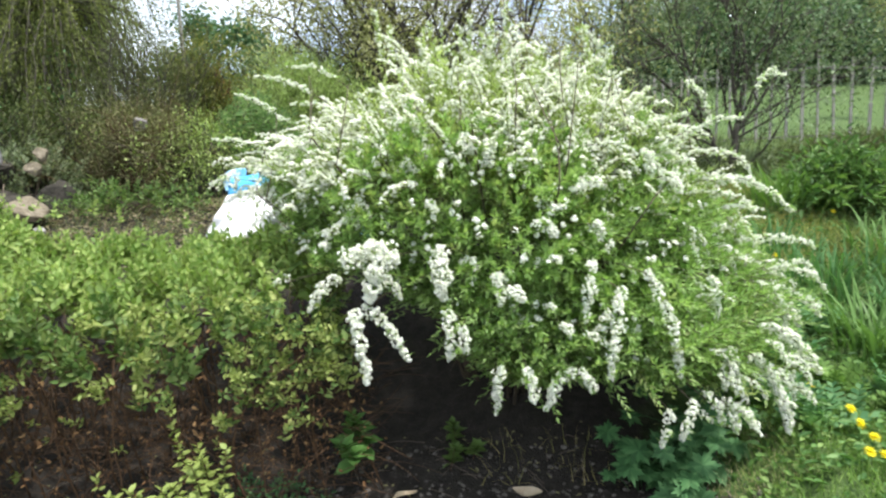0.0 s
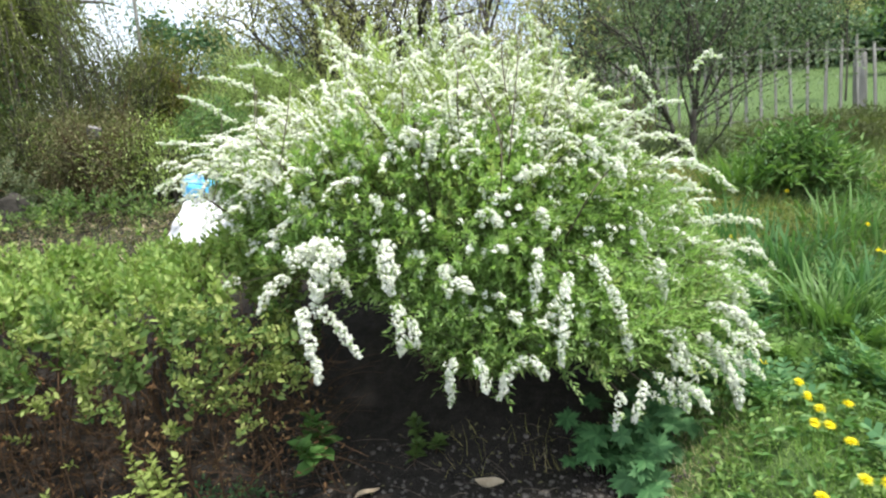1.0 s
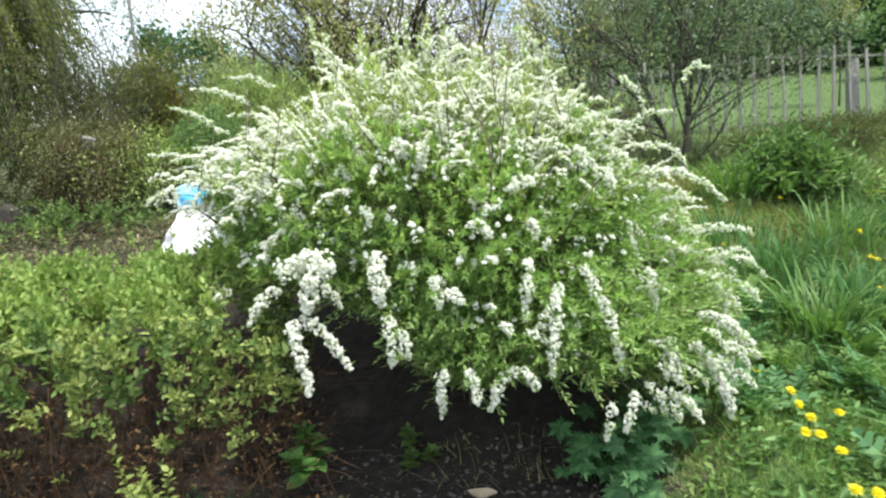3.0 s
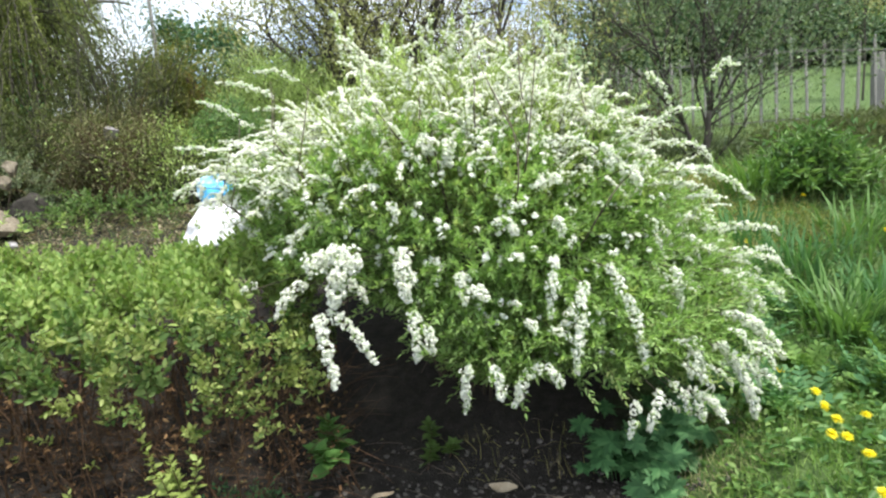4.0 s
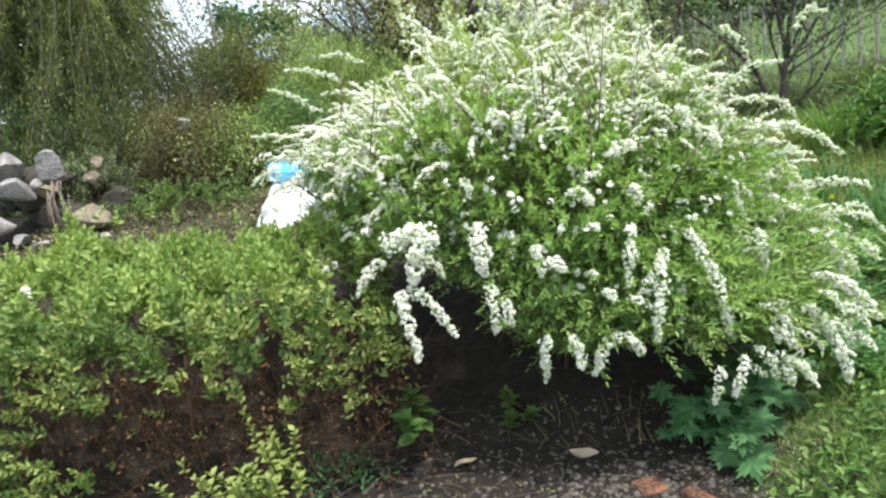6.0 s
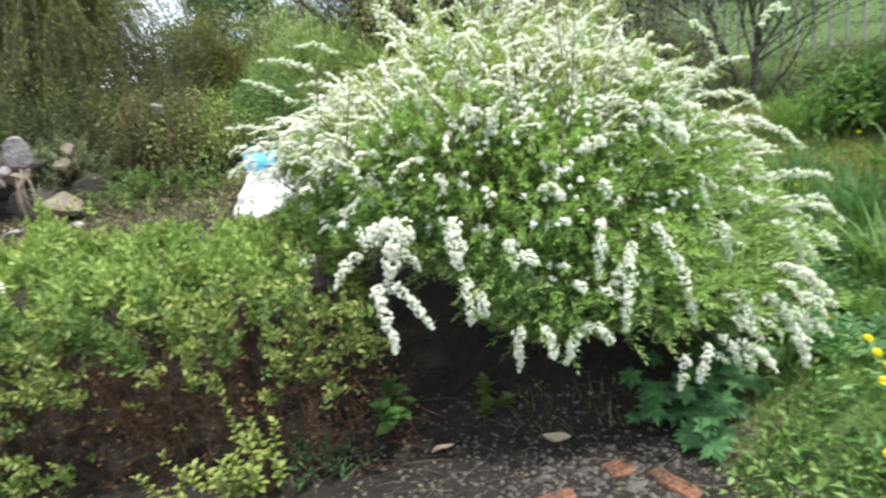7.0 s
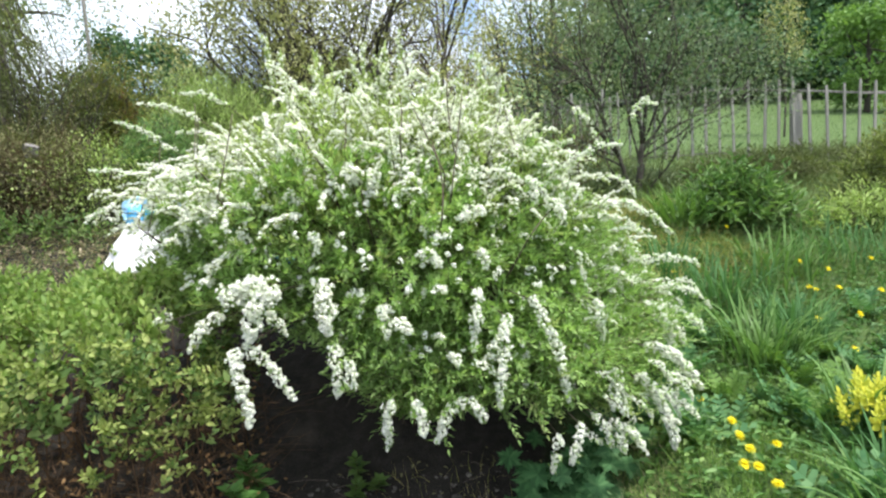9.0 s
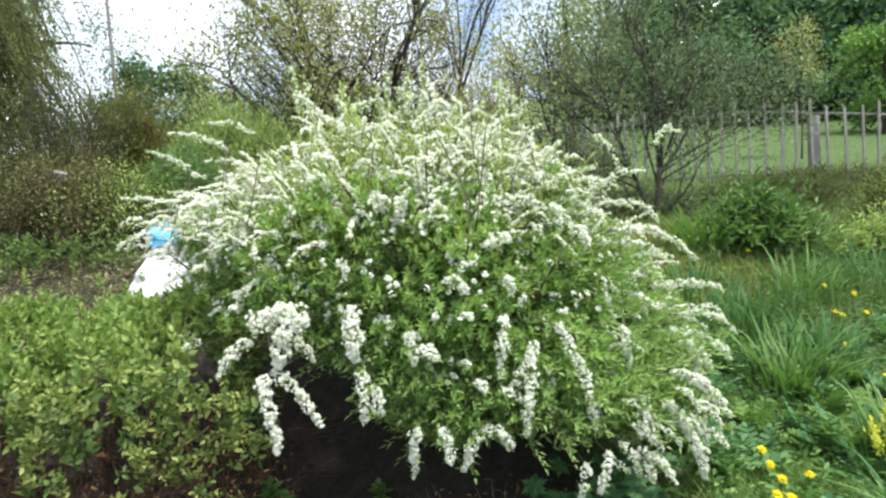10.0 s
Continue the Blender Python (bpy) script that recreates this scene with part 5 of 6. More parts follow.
make_leafy_bush("wild_undergrowth", "low green undergrowth around the small tree", (2.3, 5.9), (1.2, 0.5, 0.18), 420, LANCE, 0.08, SMOKY_LEAF, 305, 0.2)
make_leafy_bush("wild_undergrowth", "low yellowish herbs beside the peony", (3.85, 4.2), (0.40, 0.3, 0.26), 200, LANCE, 0.06, FEATHER_LEAF, 306, 0.2)


def make_golden_plant():
    k = np.random.default_rng(310)
    x, y = 1.92, 1.88
    z = float(height(x, y))
    t = thing("golden_spurge", (x, y, z), "low plant topped with bright lemon yellow bracts", "plant")
    tm = shoot_template(0.09, leaf_oval(0.60, 0.05, 0.1), 0.036, 0.0060, 311, 66, 0.0, 0.002)
    tg = shoot_template(0.16, LANCE, 0.04, 0.010, 312, 55, 0.0, 0.002)
    for i in range(52):
        az, r = i * 2.4, 0.20 * math.sqrt((i + 0.5) / 52)
        a = np.array([r * 0.5 * math.cos(az), r * 0.5 * math.sin(az), -0.01])
        e = np.array([r * math.cos(az), r * math.sin(az), 0.25 - 2.0 * r * r + k.normal(0, 0.03)])
        g = Geo()
        d = unit((e - a)[None] + k.normal(0, 0.02, (1, 3)))
        tube(g, [a, (a + e) / 2, e], [0.003, 0.0025, 0.002], 4, 0)
        bake(g, tg, frames_of(d, (0, -1, 0.3)), (a + (e - a) * 0.25)[None], np.array([1.0]), 0)
        bake(g, tm, frames_of(d, (0, -1, 0.3)), (a + (e - a) * 0.78)[None], np.array([k.uniform(0.9, 1.2)]), 1)
        part("flowering_stem", g.mesh("flowering_stem", [BLUE_LEAF, LEMON_LEAF]), t)


make_golden_plant()


# ---- stones, bricks, litter ----
def make_rock(name, place, size, seed, mat=STONE, label="rough grey-beige field stone in the rockery", group="rockery stones", turn=0):
    k = np.random.default_rng(seed)
    bm = bmesh.new()
    bmesh.ops.create_icosphere(bm, subdivisions=4, radius=1)
    cuts = [(unit(k.normal(0, 1, 3)), k.uniform(0.36, 0.72)) for _ in range(8)]
    for v in bm.verts:
        c = np.array(v.co)
        for nn, dd in cuts:
            over = c @ nn - dd
            if over > 0:
                c = c - nn * over * 0.98
        c += 0.03 * np.array(noise.noise_vector(Vector(c * 2.5 + seed))) + 0.025 * np.array(noise.noise_vector(Vector(c * 7 + seed)))
        v.co = Vector(c * np.array(size))
    me = bpy.data.meshes.new(name)
    bm.to_mesh(me)
    bm.free()
    me.materials.append(mat)
    ob = new(name, me)
    ob.matrix_basis = pose(*place, k.uniform(-8, 8), k.uniform(-8, 8), turn)
    return tagged(ob, label, "stone", group)


def k37(i):
    return (-20, 14, -8, 25, 5)[i % 5]


ROCKS = [
    (-4.42, 4.78, 1.72, 0.15, 0.14, 0.14),
    (-4.05, 4.80, 1.70, 0.17, 0.15, 0.12),
    (-4.33, 4.72, 1.49, 0.19, 0.15, 0.12),
    (-4.65, 4.72, 1.49, 0.13, 0.12, 0.11),
    (-4.12, 4.70, 1.54, 0.07, 0.06, 0.045),
    (-4.00, 4.68, 1.47, 0.13, 0.10, 0.065),
    (-4.72, 4.66, 1.31, 0.17, 0.14, 0.13),
    (-3.66, 4.62, 1.20, 0.27, 0.18, 0.10),
    (-4.72, 4.52, 1.10, 0.16, 0.13, 0.11),
    (-3.68, 4.95, 1.66, 0.09, 0.07, 0.07),
    (-3.72, 4.90, 1.52, 0.08, 0.07, 0.07),
    (-2.96, 5.30, 1.93, 0.07, 0.06, 0.075),
    (-4.46, 4.58, 1.22, 0.15, 0.12, 0.10),
    (-4.75, 4.88, 1.66, 0.14, 0.12, 0.16),
]
SMALL_STONES = [
    (-4.25, 4.52, 1.08, 0.09, 0.08, 0.05), (-3.42, 4.48, 1.03, 0.07, 0.06, 0.04), (-4.00, 4.46, 1.02, 0.07, 0.06, 0.04),
]
EARTH_BOULDERS = [(-4.40, 5.30, 1.20, 0.62, 0.30, 0.44), (-3.80, 5.05, 1.10, 0.40, 0.25, 0.40), (-4.28, 5.10, 1.46, 0.45, 0.22, 0.30), (-4.20, 4.98, 1.22, 0.34, 0.22, 0.20)]
for i, (x, y, up, a, b, c) in enumerate(ROCKS):
    make_rock("rock", (x, y, up), (a * 1.12, b * 1.12, c * 1.15), 330 + i, PALE_STONE if i in (5, 7, 9, 10) else STONE, "angular beige slab of field stone in the rockery" if i in (5, 7, 9, 10) else "angular grey field stone stacked in the rockery", turn=k37(i))
for i, (x, y, up, a, b, c) in enumerate(SMALL_STONES):
    make_rock("rock", (x, y, up), (a, b, c), 360 + i, STONE, "smaller grey stone wedged between larger ones", turn=31 * i)
for i, (x, y, up, a, b, c) in enumerate(EARTH_BOULDERS):
    make_rock("earth_bank", (x, y, up), (a, b, c), 380 + i, EARTH, "dark earthy bank behind the rockery stones", turn=k37(i))


def make_brick(place, size, yaw, seed, label):
    k = np.random.default_rng(seed)
    bm = bmesh.new()
    bmesh.ops.create_cube(bm, size=1)
    bmesh.ops.subdivide_edges(bm, edges=bm.edges[:], cuts=5, use_grid_fill=True)
    for v in bm.verts:
        c = v.co.copy()
        edge = sum(abs(q) > 0.48 for q in c)
        if edge >= 2:
            c *= 1 - 0.05 * (edge - 1) - k.uniform(0, 0.05)
        v.co = Vector((c.x * size[0], c.y * size[1], c.z * size[2])) + Vector(k.normal(0, 0.0015, 3))
    me = bpy.data.meshes.new("brick")
    bm.to_mesh(me)
    bm.free()
    me.materials.append(BRICK)
    ob = new("brick", me)
    ob.matrix_basis = pose(place[0], place[1], float(height(place[0], place[1])) + place[2], k.normal(0, 4), k.normal(0, 4), yaw)
    tagged(ob, label, "brick", "old bricks on the soil")


make_brick((0.54, 1.82, 0.0), (0.19, 0.07, 0.06), -52, 1, "old orange-red brick half sunk in the soil")
make_brick((0.37, 1.94, -0.012), (0.11, 0.09, 0.06), 20, 2, "broken piece of red brick in the soil")
make_brick((0.08, 1.80, -0.021), (0.21, 0.07, 0.06), 14, 3, "sunken red brick covered with soil")


make_rock("rock", (0.40, 1.83, 0.008), (0.06, 0.04, 0.03), 395, PEBBLE, "dark stone half sunk in the soil beside the brick", "stones on the soil", 20)


def make_gravel():
    k = np.random.default_rng(400)
    bm = bmesh.new()
    bmesh.ops.create_icosphere(bm, subdivisions=1, radius=1)
    v = np.array([q.co for q in bm.verts])
    f = np.array([[q.index for q in fa.verts] for fa in bm.faces])
    bm.free()
    tm = [Geo().add(v * (1 + k.normal(0, 0.16, v.shape)), [f]).template() for _ in range(4)]
    g = Geo()
    N = 3600
    x, y = np.r_[k.uniform(-0.75, 1.0, 2000), k.normal(0.30, 0.30, 1600)], np.r_[k.uniform(1.4, 2.5, 2000), k.normal(1.88, 0.16, 1600)]
    p = np.stack([x, y, height(x, y)], -1)
    sz = 0.0025 + 0.0125 * k.uniform(0, 1, N) ** 5
    for q in range(4):
        w = np.arange(N) % 4 == q
        bake(g, tm[q], frames_of(k.normal(0, 1, (w.sum(), 3)), (0, 0, 1)), p[w], np.stack([sz[w] * 1.2, sz[w], sz[w] * 0.7], -1))
    tagged(new("gravel", g.mesh("gravel", [PEBBLE])), "small grey pebbles on dark soil", "gravel", kind="stuff")
    g = Geo()
    N = 420
    x, y = k.uniform(-2.6, 0.9, N), k.uniform(1.5, 2.6, N)
    p = np.stack([x, y, height(x, y) + 0.006], -1)
    d = k.normal(0, 1, (N, 3)) * [1, 1, 0.15]
    bake(g, leaf_oval(0.5, 0.12, 0.2), frames_of(d, (0, 0, 1)), p, k.uniform(0.012, 0.03, N))
    tagged(new("leaf_litter", g.mesh("leaf_litter", [RUSSET_LEAF])), "small brown dead leaves strewn on the soil", "leaf litter", kind="stuff")
    g = Geo()
    for i in range(170):
        x, y = (k.uniform(-2.6, 0.9), k.uniform(1.6, 2.6)) if i < 130 else (k.uniform(-0.9, -0.1), k.uniform(1.55, 2.1))
        a = np.array([x, y, float(height(x, y)) + 0.008])
        e = a + np.array([k.normal(0, 0.12), k.normal(0, 0.07), 0])
        e[2] = float(height(e[0], e[1])) + k.uniform(0.005, 0.05)
        tube(g, bezier(a, (a + e) / 2 + [0, 0, 0.015], e, 4), np.full(4, 0.0013), 3)
    tagged(new("fallen_twigs", g.mesh("fallen_twigs", [DARK_TWIG])), "thin dry twigs lying on the soil", "twig_tangle", kind="stuff")


make_gravel()


def make_dry_stalks():
    """Dead stalks that hang down over the rockery stones."""
    k = np.random.default_rng(410)
    t = thing("dry_stalk", (0, 0, 0), "bundle of dead bleached stalks hanging over the rockery", "plant")
    for i in range(16):
        a = np.array([-3.90 + k.normal(0, 0.07), 4.66 + k.normal(0, 0.02), 1.50 + k.normal(0, 0.03)])
        c = a + [k.normal(0.08, 0.06), -0.12, -k.uniform(0.25, 0.45)]
        g = Geo()
        tube(g, bezier(a, (a + c) / 2 + [0.02, -0.05, 0.06], c, 6), np.linspace(0.0028, 0.002, 6), 4)
        part("stem", g.mesh("stem", [GREY_TWIG], True), t)


make_dry_stalks()


def make_dry_leaf(place, size, yaw, seed):
    g = Geo()
    k = np.random.default_rng(seed)
    n = 7
    t = np.linspace(0, 1, n)
    w = 0.26 * np.sin(np.pi * np.clip(t * 0.94 + 0.03, 0, 1)) ** 0.8
    curl = 0.10 * np.sin(4 * t + seed)
    v = [q for i in range(n) for q in ((-w[i], t[i] - 0.5, 0.12 * w[i] + curl[i]), (0, t[i] - 0.5, curl[i] - 0.03), (w[i], t[i] - 0.5, 0.25 * w[i] + curl[i]))]
    f = [(3 * i + j, 3 * i + j + 1, 3 * i + j + 4, 3 * i + j + 3) for i in range(n - 1) for j in range(2)]
    g.add(np.array(v) * size, [f])
    ob = new("dry_leaf", g.mesh("dry_leaf", [DRY_LEAF], True))
    ob.matrix_basis = pose(place[0], place[1], float(height(*place)) + 0.018, 8, -6, yaw)
    tagged(ob, "curled pale dead leaf lying on dark soil", "leaf", "dead leaves on the soil")


make_dry_leaf((-0.33, 2.19), 0.11, -55, 1)
make_dry_leaf((0.17, 2.21), 0.12, 75, 2)


# ---- plastic sack ----
def make_sack():
    x, y = -1.64, 4.4
    z = float(height(x, y))
    t = thing("plastic_sack", (x, y, z), "full white plastic sack with a bright blue top", "sack")
    def skin(lo, hi, seed, wide=1.0, aside=0.0):
        g = Geo()
        rows_n, sides = 18, 36
        zz = np.linspace(lo, hi, rows_n)
        a = np.arange(sides) * 2 * np.pi / sides
        v = []
        for row, q in enumerate(zz):
            u = q / 0.52
            rx = wide * (0.27 - 0.13 * u) * (1 if u > 0.08 else 0.85 + 2 * u)
            ry = wide * 0.18 * (1 - 0.6 * u)
            pinch = 0.55 if row == rows_n - 1 else 1.0
            for b in a:
                c = np.array([math.copysign(abs(math.cos(b)) ** 0.7, math.cos(b)) * rx * pinch, math.copysign(abs(math.sin(b)) ** 0.7, math.sin(b)) * ry * pinch, q])
                fold = 0.035 * np.array(noise.noise_vector(Vector((c[0] * 5, c[1] * 5, c[2] * 6 + 3)))) + 0.022 * np.array(noise.noise_vector(Vector((c[0] * 13, c[1] * 13, c[2] * 11 + seed)))) + 0.010 * np.array(noise.noise_vector(Vector((c[0] * 31, c[1] * 31, c[2] * 27 + seed))))
                c = c + fold * [1, 1, 0.5]
                c[2] += 0.05 * c[0] / 0.2
                c[0] += aside - 0.10 * max(0, 1 - u) ** 1.3
                v.append(c)
        k2 = np.arange(rows_n - 1)[:, None] * sides
        i, j = np.arange(sides)[None], (np.arange(sides)[None] + 1) % sides
        f = np.stack([k2 + i, k2 + j, k2 + sides + j, k2 + sides + i], -1).reshape(-1, 4)
        g.add(v, [f, np.array([np.arange(sides)[::-1], np.arange(sides) + (rows_n - 1) * sides])])
        return g
    part("body", skin(-0.05, 0.345, 3, 1.08).mesh("body", [SACK_WHITE], True), t, "crumpled white plastic")
    part("top", skin(0.33, 0.45, 8, 1.12, 0.03).mesh("top", [SACK_BLUE], True), t, "bright blue printed top")
    part("flap", skin(0.34, 0.49, 12, 0.42, -0.12).mesh("flap", [SACK_PALE], True), t, "pale blue folded corner")


make_sack()


def make_tarp():
    """A crumpled dark teal plastic sheet heaped behind the shrub."""
    g = Geo()
    n = 26
    u = np.linspace(-1, 1, n)
    X, Y = np.meshgrid(u, u)
    R = np.clip(1 - X**2 - Y**2, 0, 1)
    Z = 0.36 * R**0.6 + 0.05 * np.sin(9 * X + 4 * Y) * R + 0.03 * np.sin(17 * Y - 6 * X) * R
    i, j = np.meshgrid(np.arange(n - 1), np.arange(n - 1))
    k = (j * n + i).ravel()
    g.add(np.stack([X * 0.34, Y * 0.25, Z - 0.03], -1).reshape(-1, 3), [np.stack([k, k + 1, k + n + 1, k + n], -1)])
    ob = new("plastic_sheet", g.mesh("plastic_sheet", [TEAL_PLASTIC], True))
    ob.matrix_basis = pose(-0.97, 4.3, float(height(-0.97, 4.3)))
    tagged(ob, "crumpled dark teal plastic sheet beside the sack", "tarpaulin")


make_tarp()


# ---- fence ----
def make_fence():
    k = np.random.default_rng(500)
    t = thing("picket_fence", (0, 0, 0), "weathered grey picket fence of thin uneven stakes", "fence")
    ends = np.array([(2.4, 10.6, 2.82), (5.29, 8.6, 2.77), (6.18, 8.0, 2.60), (6.82, 7.6, 2.47), (10.5, 5.6, 1.95)])
    s = np.r_[0, np.cumsum(np.linalg.norm(np.diff(ends[:, :2], axis=0), axis=1))]

    def at(q):
        return np.array([np.interp(q, s, ends[:, c]) for c in range(3)])

    def board(name, a, b, wide, thick, mat=FENCE_WOOD):
        a, b = np.asarray(a, float), np.asarray(b, float)
        bm = bmesh.new()
        bmesh.ops.create_cube(bm, size=1)
        bmesh.ops.bevel(bm, geom=bm.edges[:], offset=0.12, segments=1, affect="EDGES")
        L = np.linalg.norm(b - a)
        fr = frames_of((b - a)[None] / L, (0.3, -1, 0.05) if abs(b[2] - a[2]) > 0.5 else (0, 0, 1))[0]
        for v in bm.verts:
            c = np.array(v.co) * [wide, L, thick]
            v.co = Vector(fr @ c + (a + b) / 2)
        me = bpy.data.meshes.new(name)
        bm.to_mesh(me)
        bm.free()
        me.materials.append(mat)
        return part(name, me, t)

    q, i = 0.05, 0
    while q < s[-1]:
        p = at(q)
        low = float(height(p[0], p[1])) - 0.05
        lean = k.normal(0, 0.02, 2)
        top = p[2] + 0.14 + k.normal(0, 0.05)
        w = k.uniform(0.034, 0.054)
        board("picket", (p[0], p[1] - 0.045, low), (p[0] + lean[0], p[1] - 0.045 + lean[1], top), w, 0.022)
        q += k.uniform(0.165, 0.215) if p[0] > 4.0 else k.uniform(0.11, 0.15)
        i += 1
    for a, b in zip(ends[:-1], ends[1:]):
        for drop in (0.0, 0.98):
            low = np.array([0, 0, -drop])
            board("rail", a + low, b + low, 0.04, 0.03)
    for p in (ends[2] + [0.0, 0.03, 0], ends[3] + [2.2, -1.2, -0.3], ends[0]):
        board("post", (p[0], p[1] + 0.05, float(height(p[0], p[1])) - 0.1), (p[0], p[1] + 0.05, p[2] - 0.02), 0.17, 0.11)


make_fence()


# ---- trees ----
def grow(k, start, way, length, radius, level, limbs, tips, spread, rise, bend=0.09, first=0.3):
    """A limb and its side shoots. Limbs are gathered as paths, tips as places for leaves."""
    n = 6
    pts, d = [np.array(start, float)], unit(way)
    for i in range(n):
        d = unit(d + k.normal(0, bend, 3) + [0, 0, rise * 0.06])
        pts.append(pts[-1] + d * length / n)
    path = np.array(pts)
    limbs.append((level, path, np.linspace(radius, radius * 0.45, n + 1)))
    if level == 0:
        tips.extend(path[2:])
        return
    kids = int(k.integers(3, 6))
    for j in range(kids):
        at = k.uniform(first, 1.0) if j else 1.0
        q = np.array([np.interp(at * n, np.arange(n + 1), path[:, c]) for c in range(3)])
        side = unit(d + unit(k.normal(0, 1, 3)) * spread + [0, 0, rise * 0.3])
        grow(k, q, side, length * k.uniform(0.5, 0.75), radius * 0.5, level - 1, limbs, tips, spread, rise, bend)


def make_tree(name, label, foot, stems, leaf_mat, leaf, size, per_tip, seed, spread=0.8, rise=0.4, level=3, scatter=0.12, bark=None, leaf_up=(0, 0, 1), sink=0.0, trunks=()):
    """stems: for each main stem its way, length and radius."""
    k = np.random.default_rng(seed)
    z = float(height(foot[0], foot[1]))
    t = thing(name, (foot[0], foot[1], z), label, "tree")
    tips, limbs = [], []
    for a, b, r in trunks:
        g = Geo()
        path = bezier((a, 0, -0.06), (a + 0.3 * (b[0] - a), 0, b[2] * 0.5), b, 7) + k.normal(0, 0.006, (7, 3))
        tube(g, path, np.linspace(r * 1.25, r * 0.8, 7), 8)
        part("trunk", g.mesh("trunk", [bark or TREE_BARK], True), t)
    for way, length, radius, *start in stems:
        grow(k, start[0] if start else (k.normal(0, 0.03), k.normal(0, 0.03), -0.06), way, length, radius, level, limbs, tips, spread, rise)
    fine = Geo()
    for lv, path, rad in limbs:
        if lv >= level - 1:
            g = Geo()
            tube(g, path, rad, 7)
            part("trunk" if lv == level else "limb", g.mesh("limb", [bark or TREE_BARK], True), t)
        else:
            tube(fine, path, rad, 4)
    if fine.n:
        stuff("twig_tangle", fine.mesh("twig_tangle", [bark or TREE_BARK]), t)
    tips = np.array(tips)
    N = int(len(tips) * per_tip)
    p = tips[k.integers(0, len(tips), N)] + k.normal(0, scatter, (N, 3))
    d = unit(k.normal(0, 1, (N, 3)) + [0, 0, -0.2 - sink])
    g = Geo()
    bake(g, leaf, frames_of(d, unit(np.array(leaf_up) + k.normal(0, 0.5, (N, 3)))), p, size * k.uniform(0.6, 1.3, N), 0)
    stuff("crown", g.mesh("crown", [leaf_mat]), t)
    return t


LEFT_FORK, RIGHT_FORK = (-0.16, 0, 0.40), (0.08, 0, 0.50)
LOW_LEFT, LOW_RIGHT, KNEE, BASE_LEFT, HEART_FORK, CROTCH = (-0.13, 0, 0.34), (0.07, 0, 0.42), (0.06, 0, 0.36), (-0.10, 0, 0.28), (0.05, 0, 0.34), (0.07, 0, 0.44)
ORCHARD_LIMBS = [((-0.9, 0.1, 1.0), 0.85, 0.020, LOW_LEFT), ((-0.55, 0.3, 1.0), 0.9, 0.021, LEFT_FORK), ((-0.35, 0.1, 1.2), 0.9, 0.017, LEFT_FORK), ((0.0, -0.1, 1.2), 1.0, 0.022, RIGHT_FORK), ((0.35, 0.2, 1.2), 1.0, 0.024, RIGHT_FORK), ((0.8, 0.1, 1.0), 0.95, 0.020, LOW_RIGHT), ((1.1, -0.1, 0.55), 0.8, 0.012, KNEE), ((-0.45, -0.3, 1.0), 0.85, 0.014, LEFT_FORK), ((-1.1, 0.2, 0.7), 0.75, 0.012, BASE_LEFT), ((0.2, 0.4, 1.1), 0.95, 0.014, RIGHT_FORK), ((0.5, -0.3, 1.1), 0.95, 0.014, RIGHT_FORK), ((-0.15, 0.3, 1.2), 0.9, 0.013, HEART_FORK), ((0.65, -0.2, 0.6), 0.8, 0.009), ((-0.5, 0.1, 1.0), 0.9, 0.009), ((0.4, -0.1, 1.0), 0.9, 0.009), ((1.3, -0.2, 0.45), 0.85, 0.010, CROTCH), ((1.2, 0.3, 0.75), 0.95, 0.011, RIGHT_FORK), ((-1.2, -0.1, 0.5), 0.7, 0.009, LEFT_FORK)]
make_tree("small_orchard_tree", "small many-stemmed tree with dull grey-green leaves before the fence", (2.53, 5.5), ORCHARD_LIMBS, DULL_LEAF, OVAL, 0.036, 2.5, 601, 0.78, 0.35, 3, 0.13, trunks=((-0.05, LEFT_FORK, 0.022), (0.03, RIGHT_FORK, 0.031)))
make_tree("fruit_tree", "old fruit tree leaning over with sparse young leaves", (-0.50, 7.5), [((-0.5, 0.1, 1.0), 1.9, 0.08), ((-0.15, 0.3, 1.2), 1.8, 0.05), ((-1.0, 0.0, 1.0), 1.9, 0.05), ((-1.1, 0.2, 1.5), 1.9, 0.04)], PALE_OLIVE, OVAL, 0.06, 9.5, 602, 0.85, 0.3, 3, 0.14)
make_tree("fruit_tree", "upright fruit tree with dark limbs and sparse young leaves", (-0.12, 7.8), [((-0.10, 0.1, 1.3), 1.7, 0.07), ((0.10, -0.1, 1.3), 1.8, 0.05)], PALE_OLIVE, OVAL, 0.06, 8.5, 605, 0.8, 0.35, 3, 0.14)
make_tree("fruit_tree", "twiggy fruit tree leaning aside with bare limbs", (0.75, 7.4), [((0.22, 0.1, 1.2), 1.9, 0.045), ((0.4, 0.2, 1.2), 1.9, 0.04)], OLIVE_LEAF, OVAL, 0.05, 0.7, 603, 0.7, 0.5, 3, 0.14)
make_tree("pale_leafed_tree", "young tree with pale yellowish green leaves", (1.62, 5.6), [((0.02, 0.1, 1.3), 1.25, 0.036), ((0.26, 0.1, 1.3), 1.2, 0.03)], PALE_OLIVE, OVAL, 0.05, 5.0, 604, 0.7, 0.4, 3, 0.15)


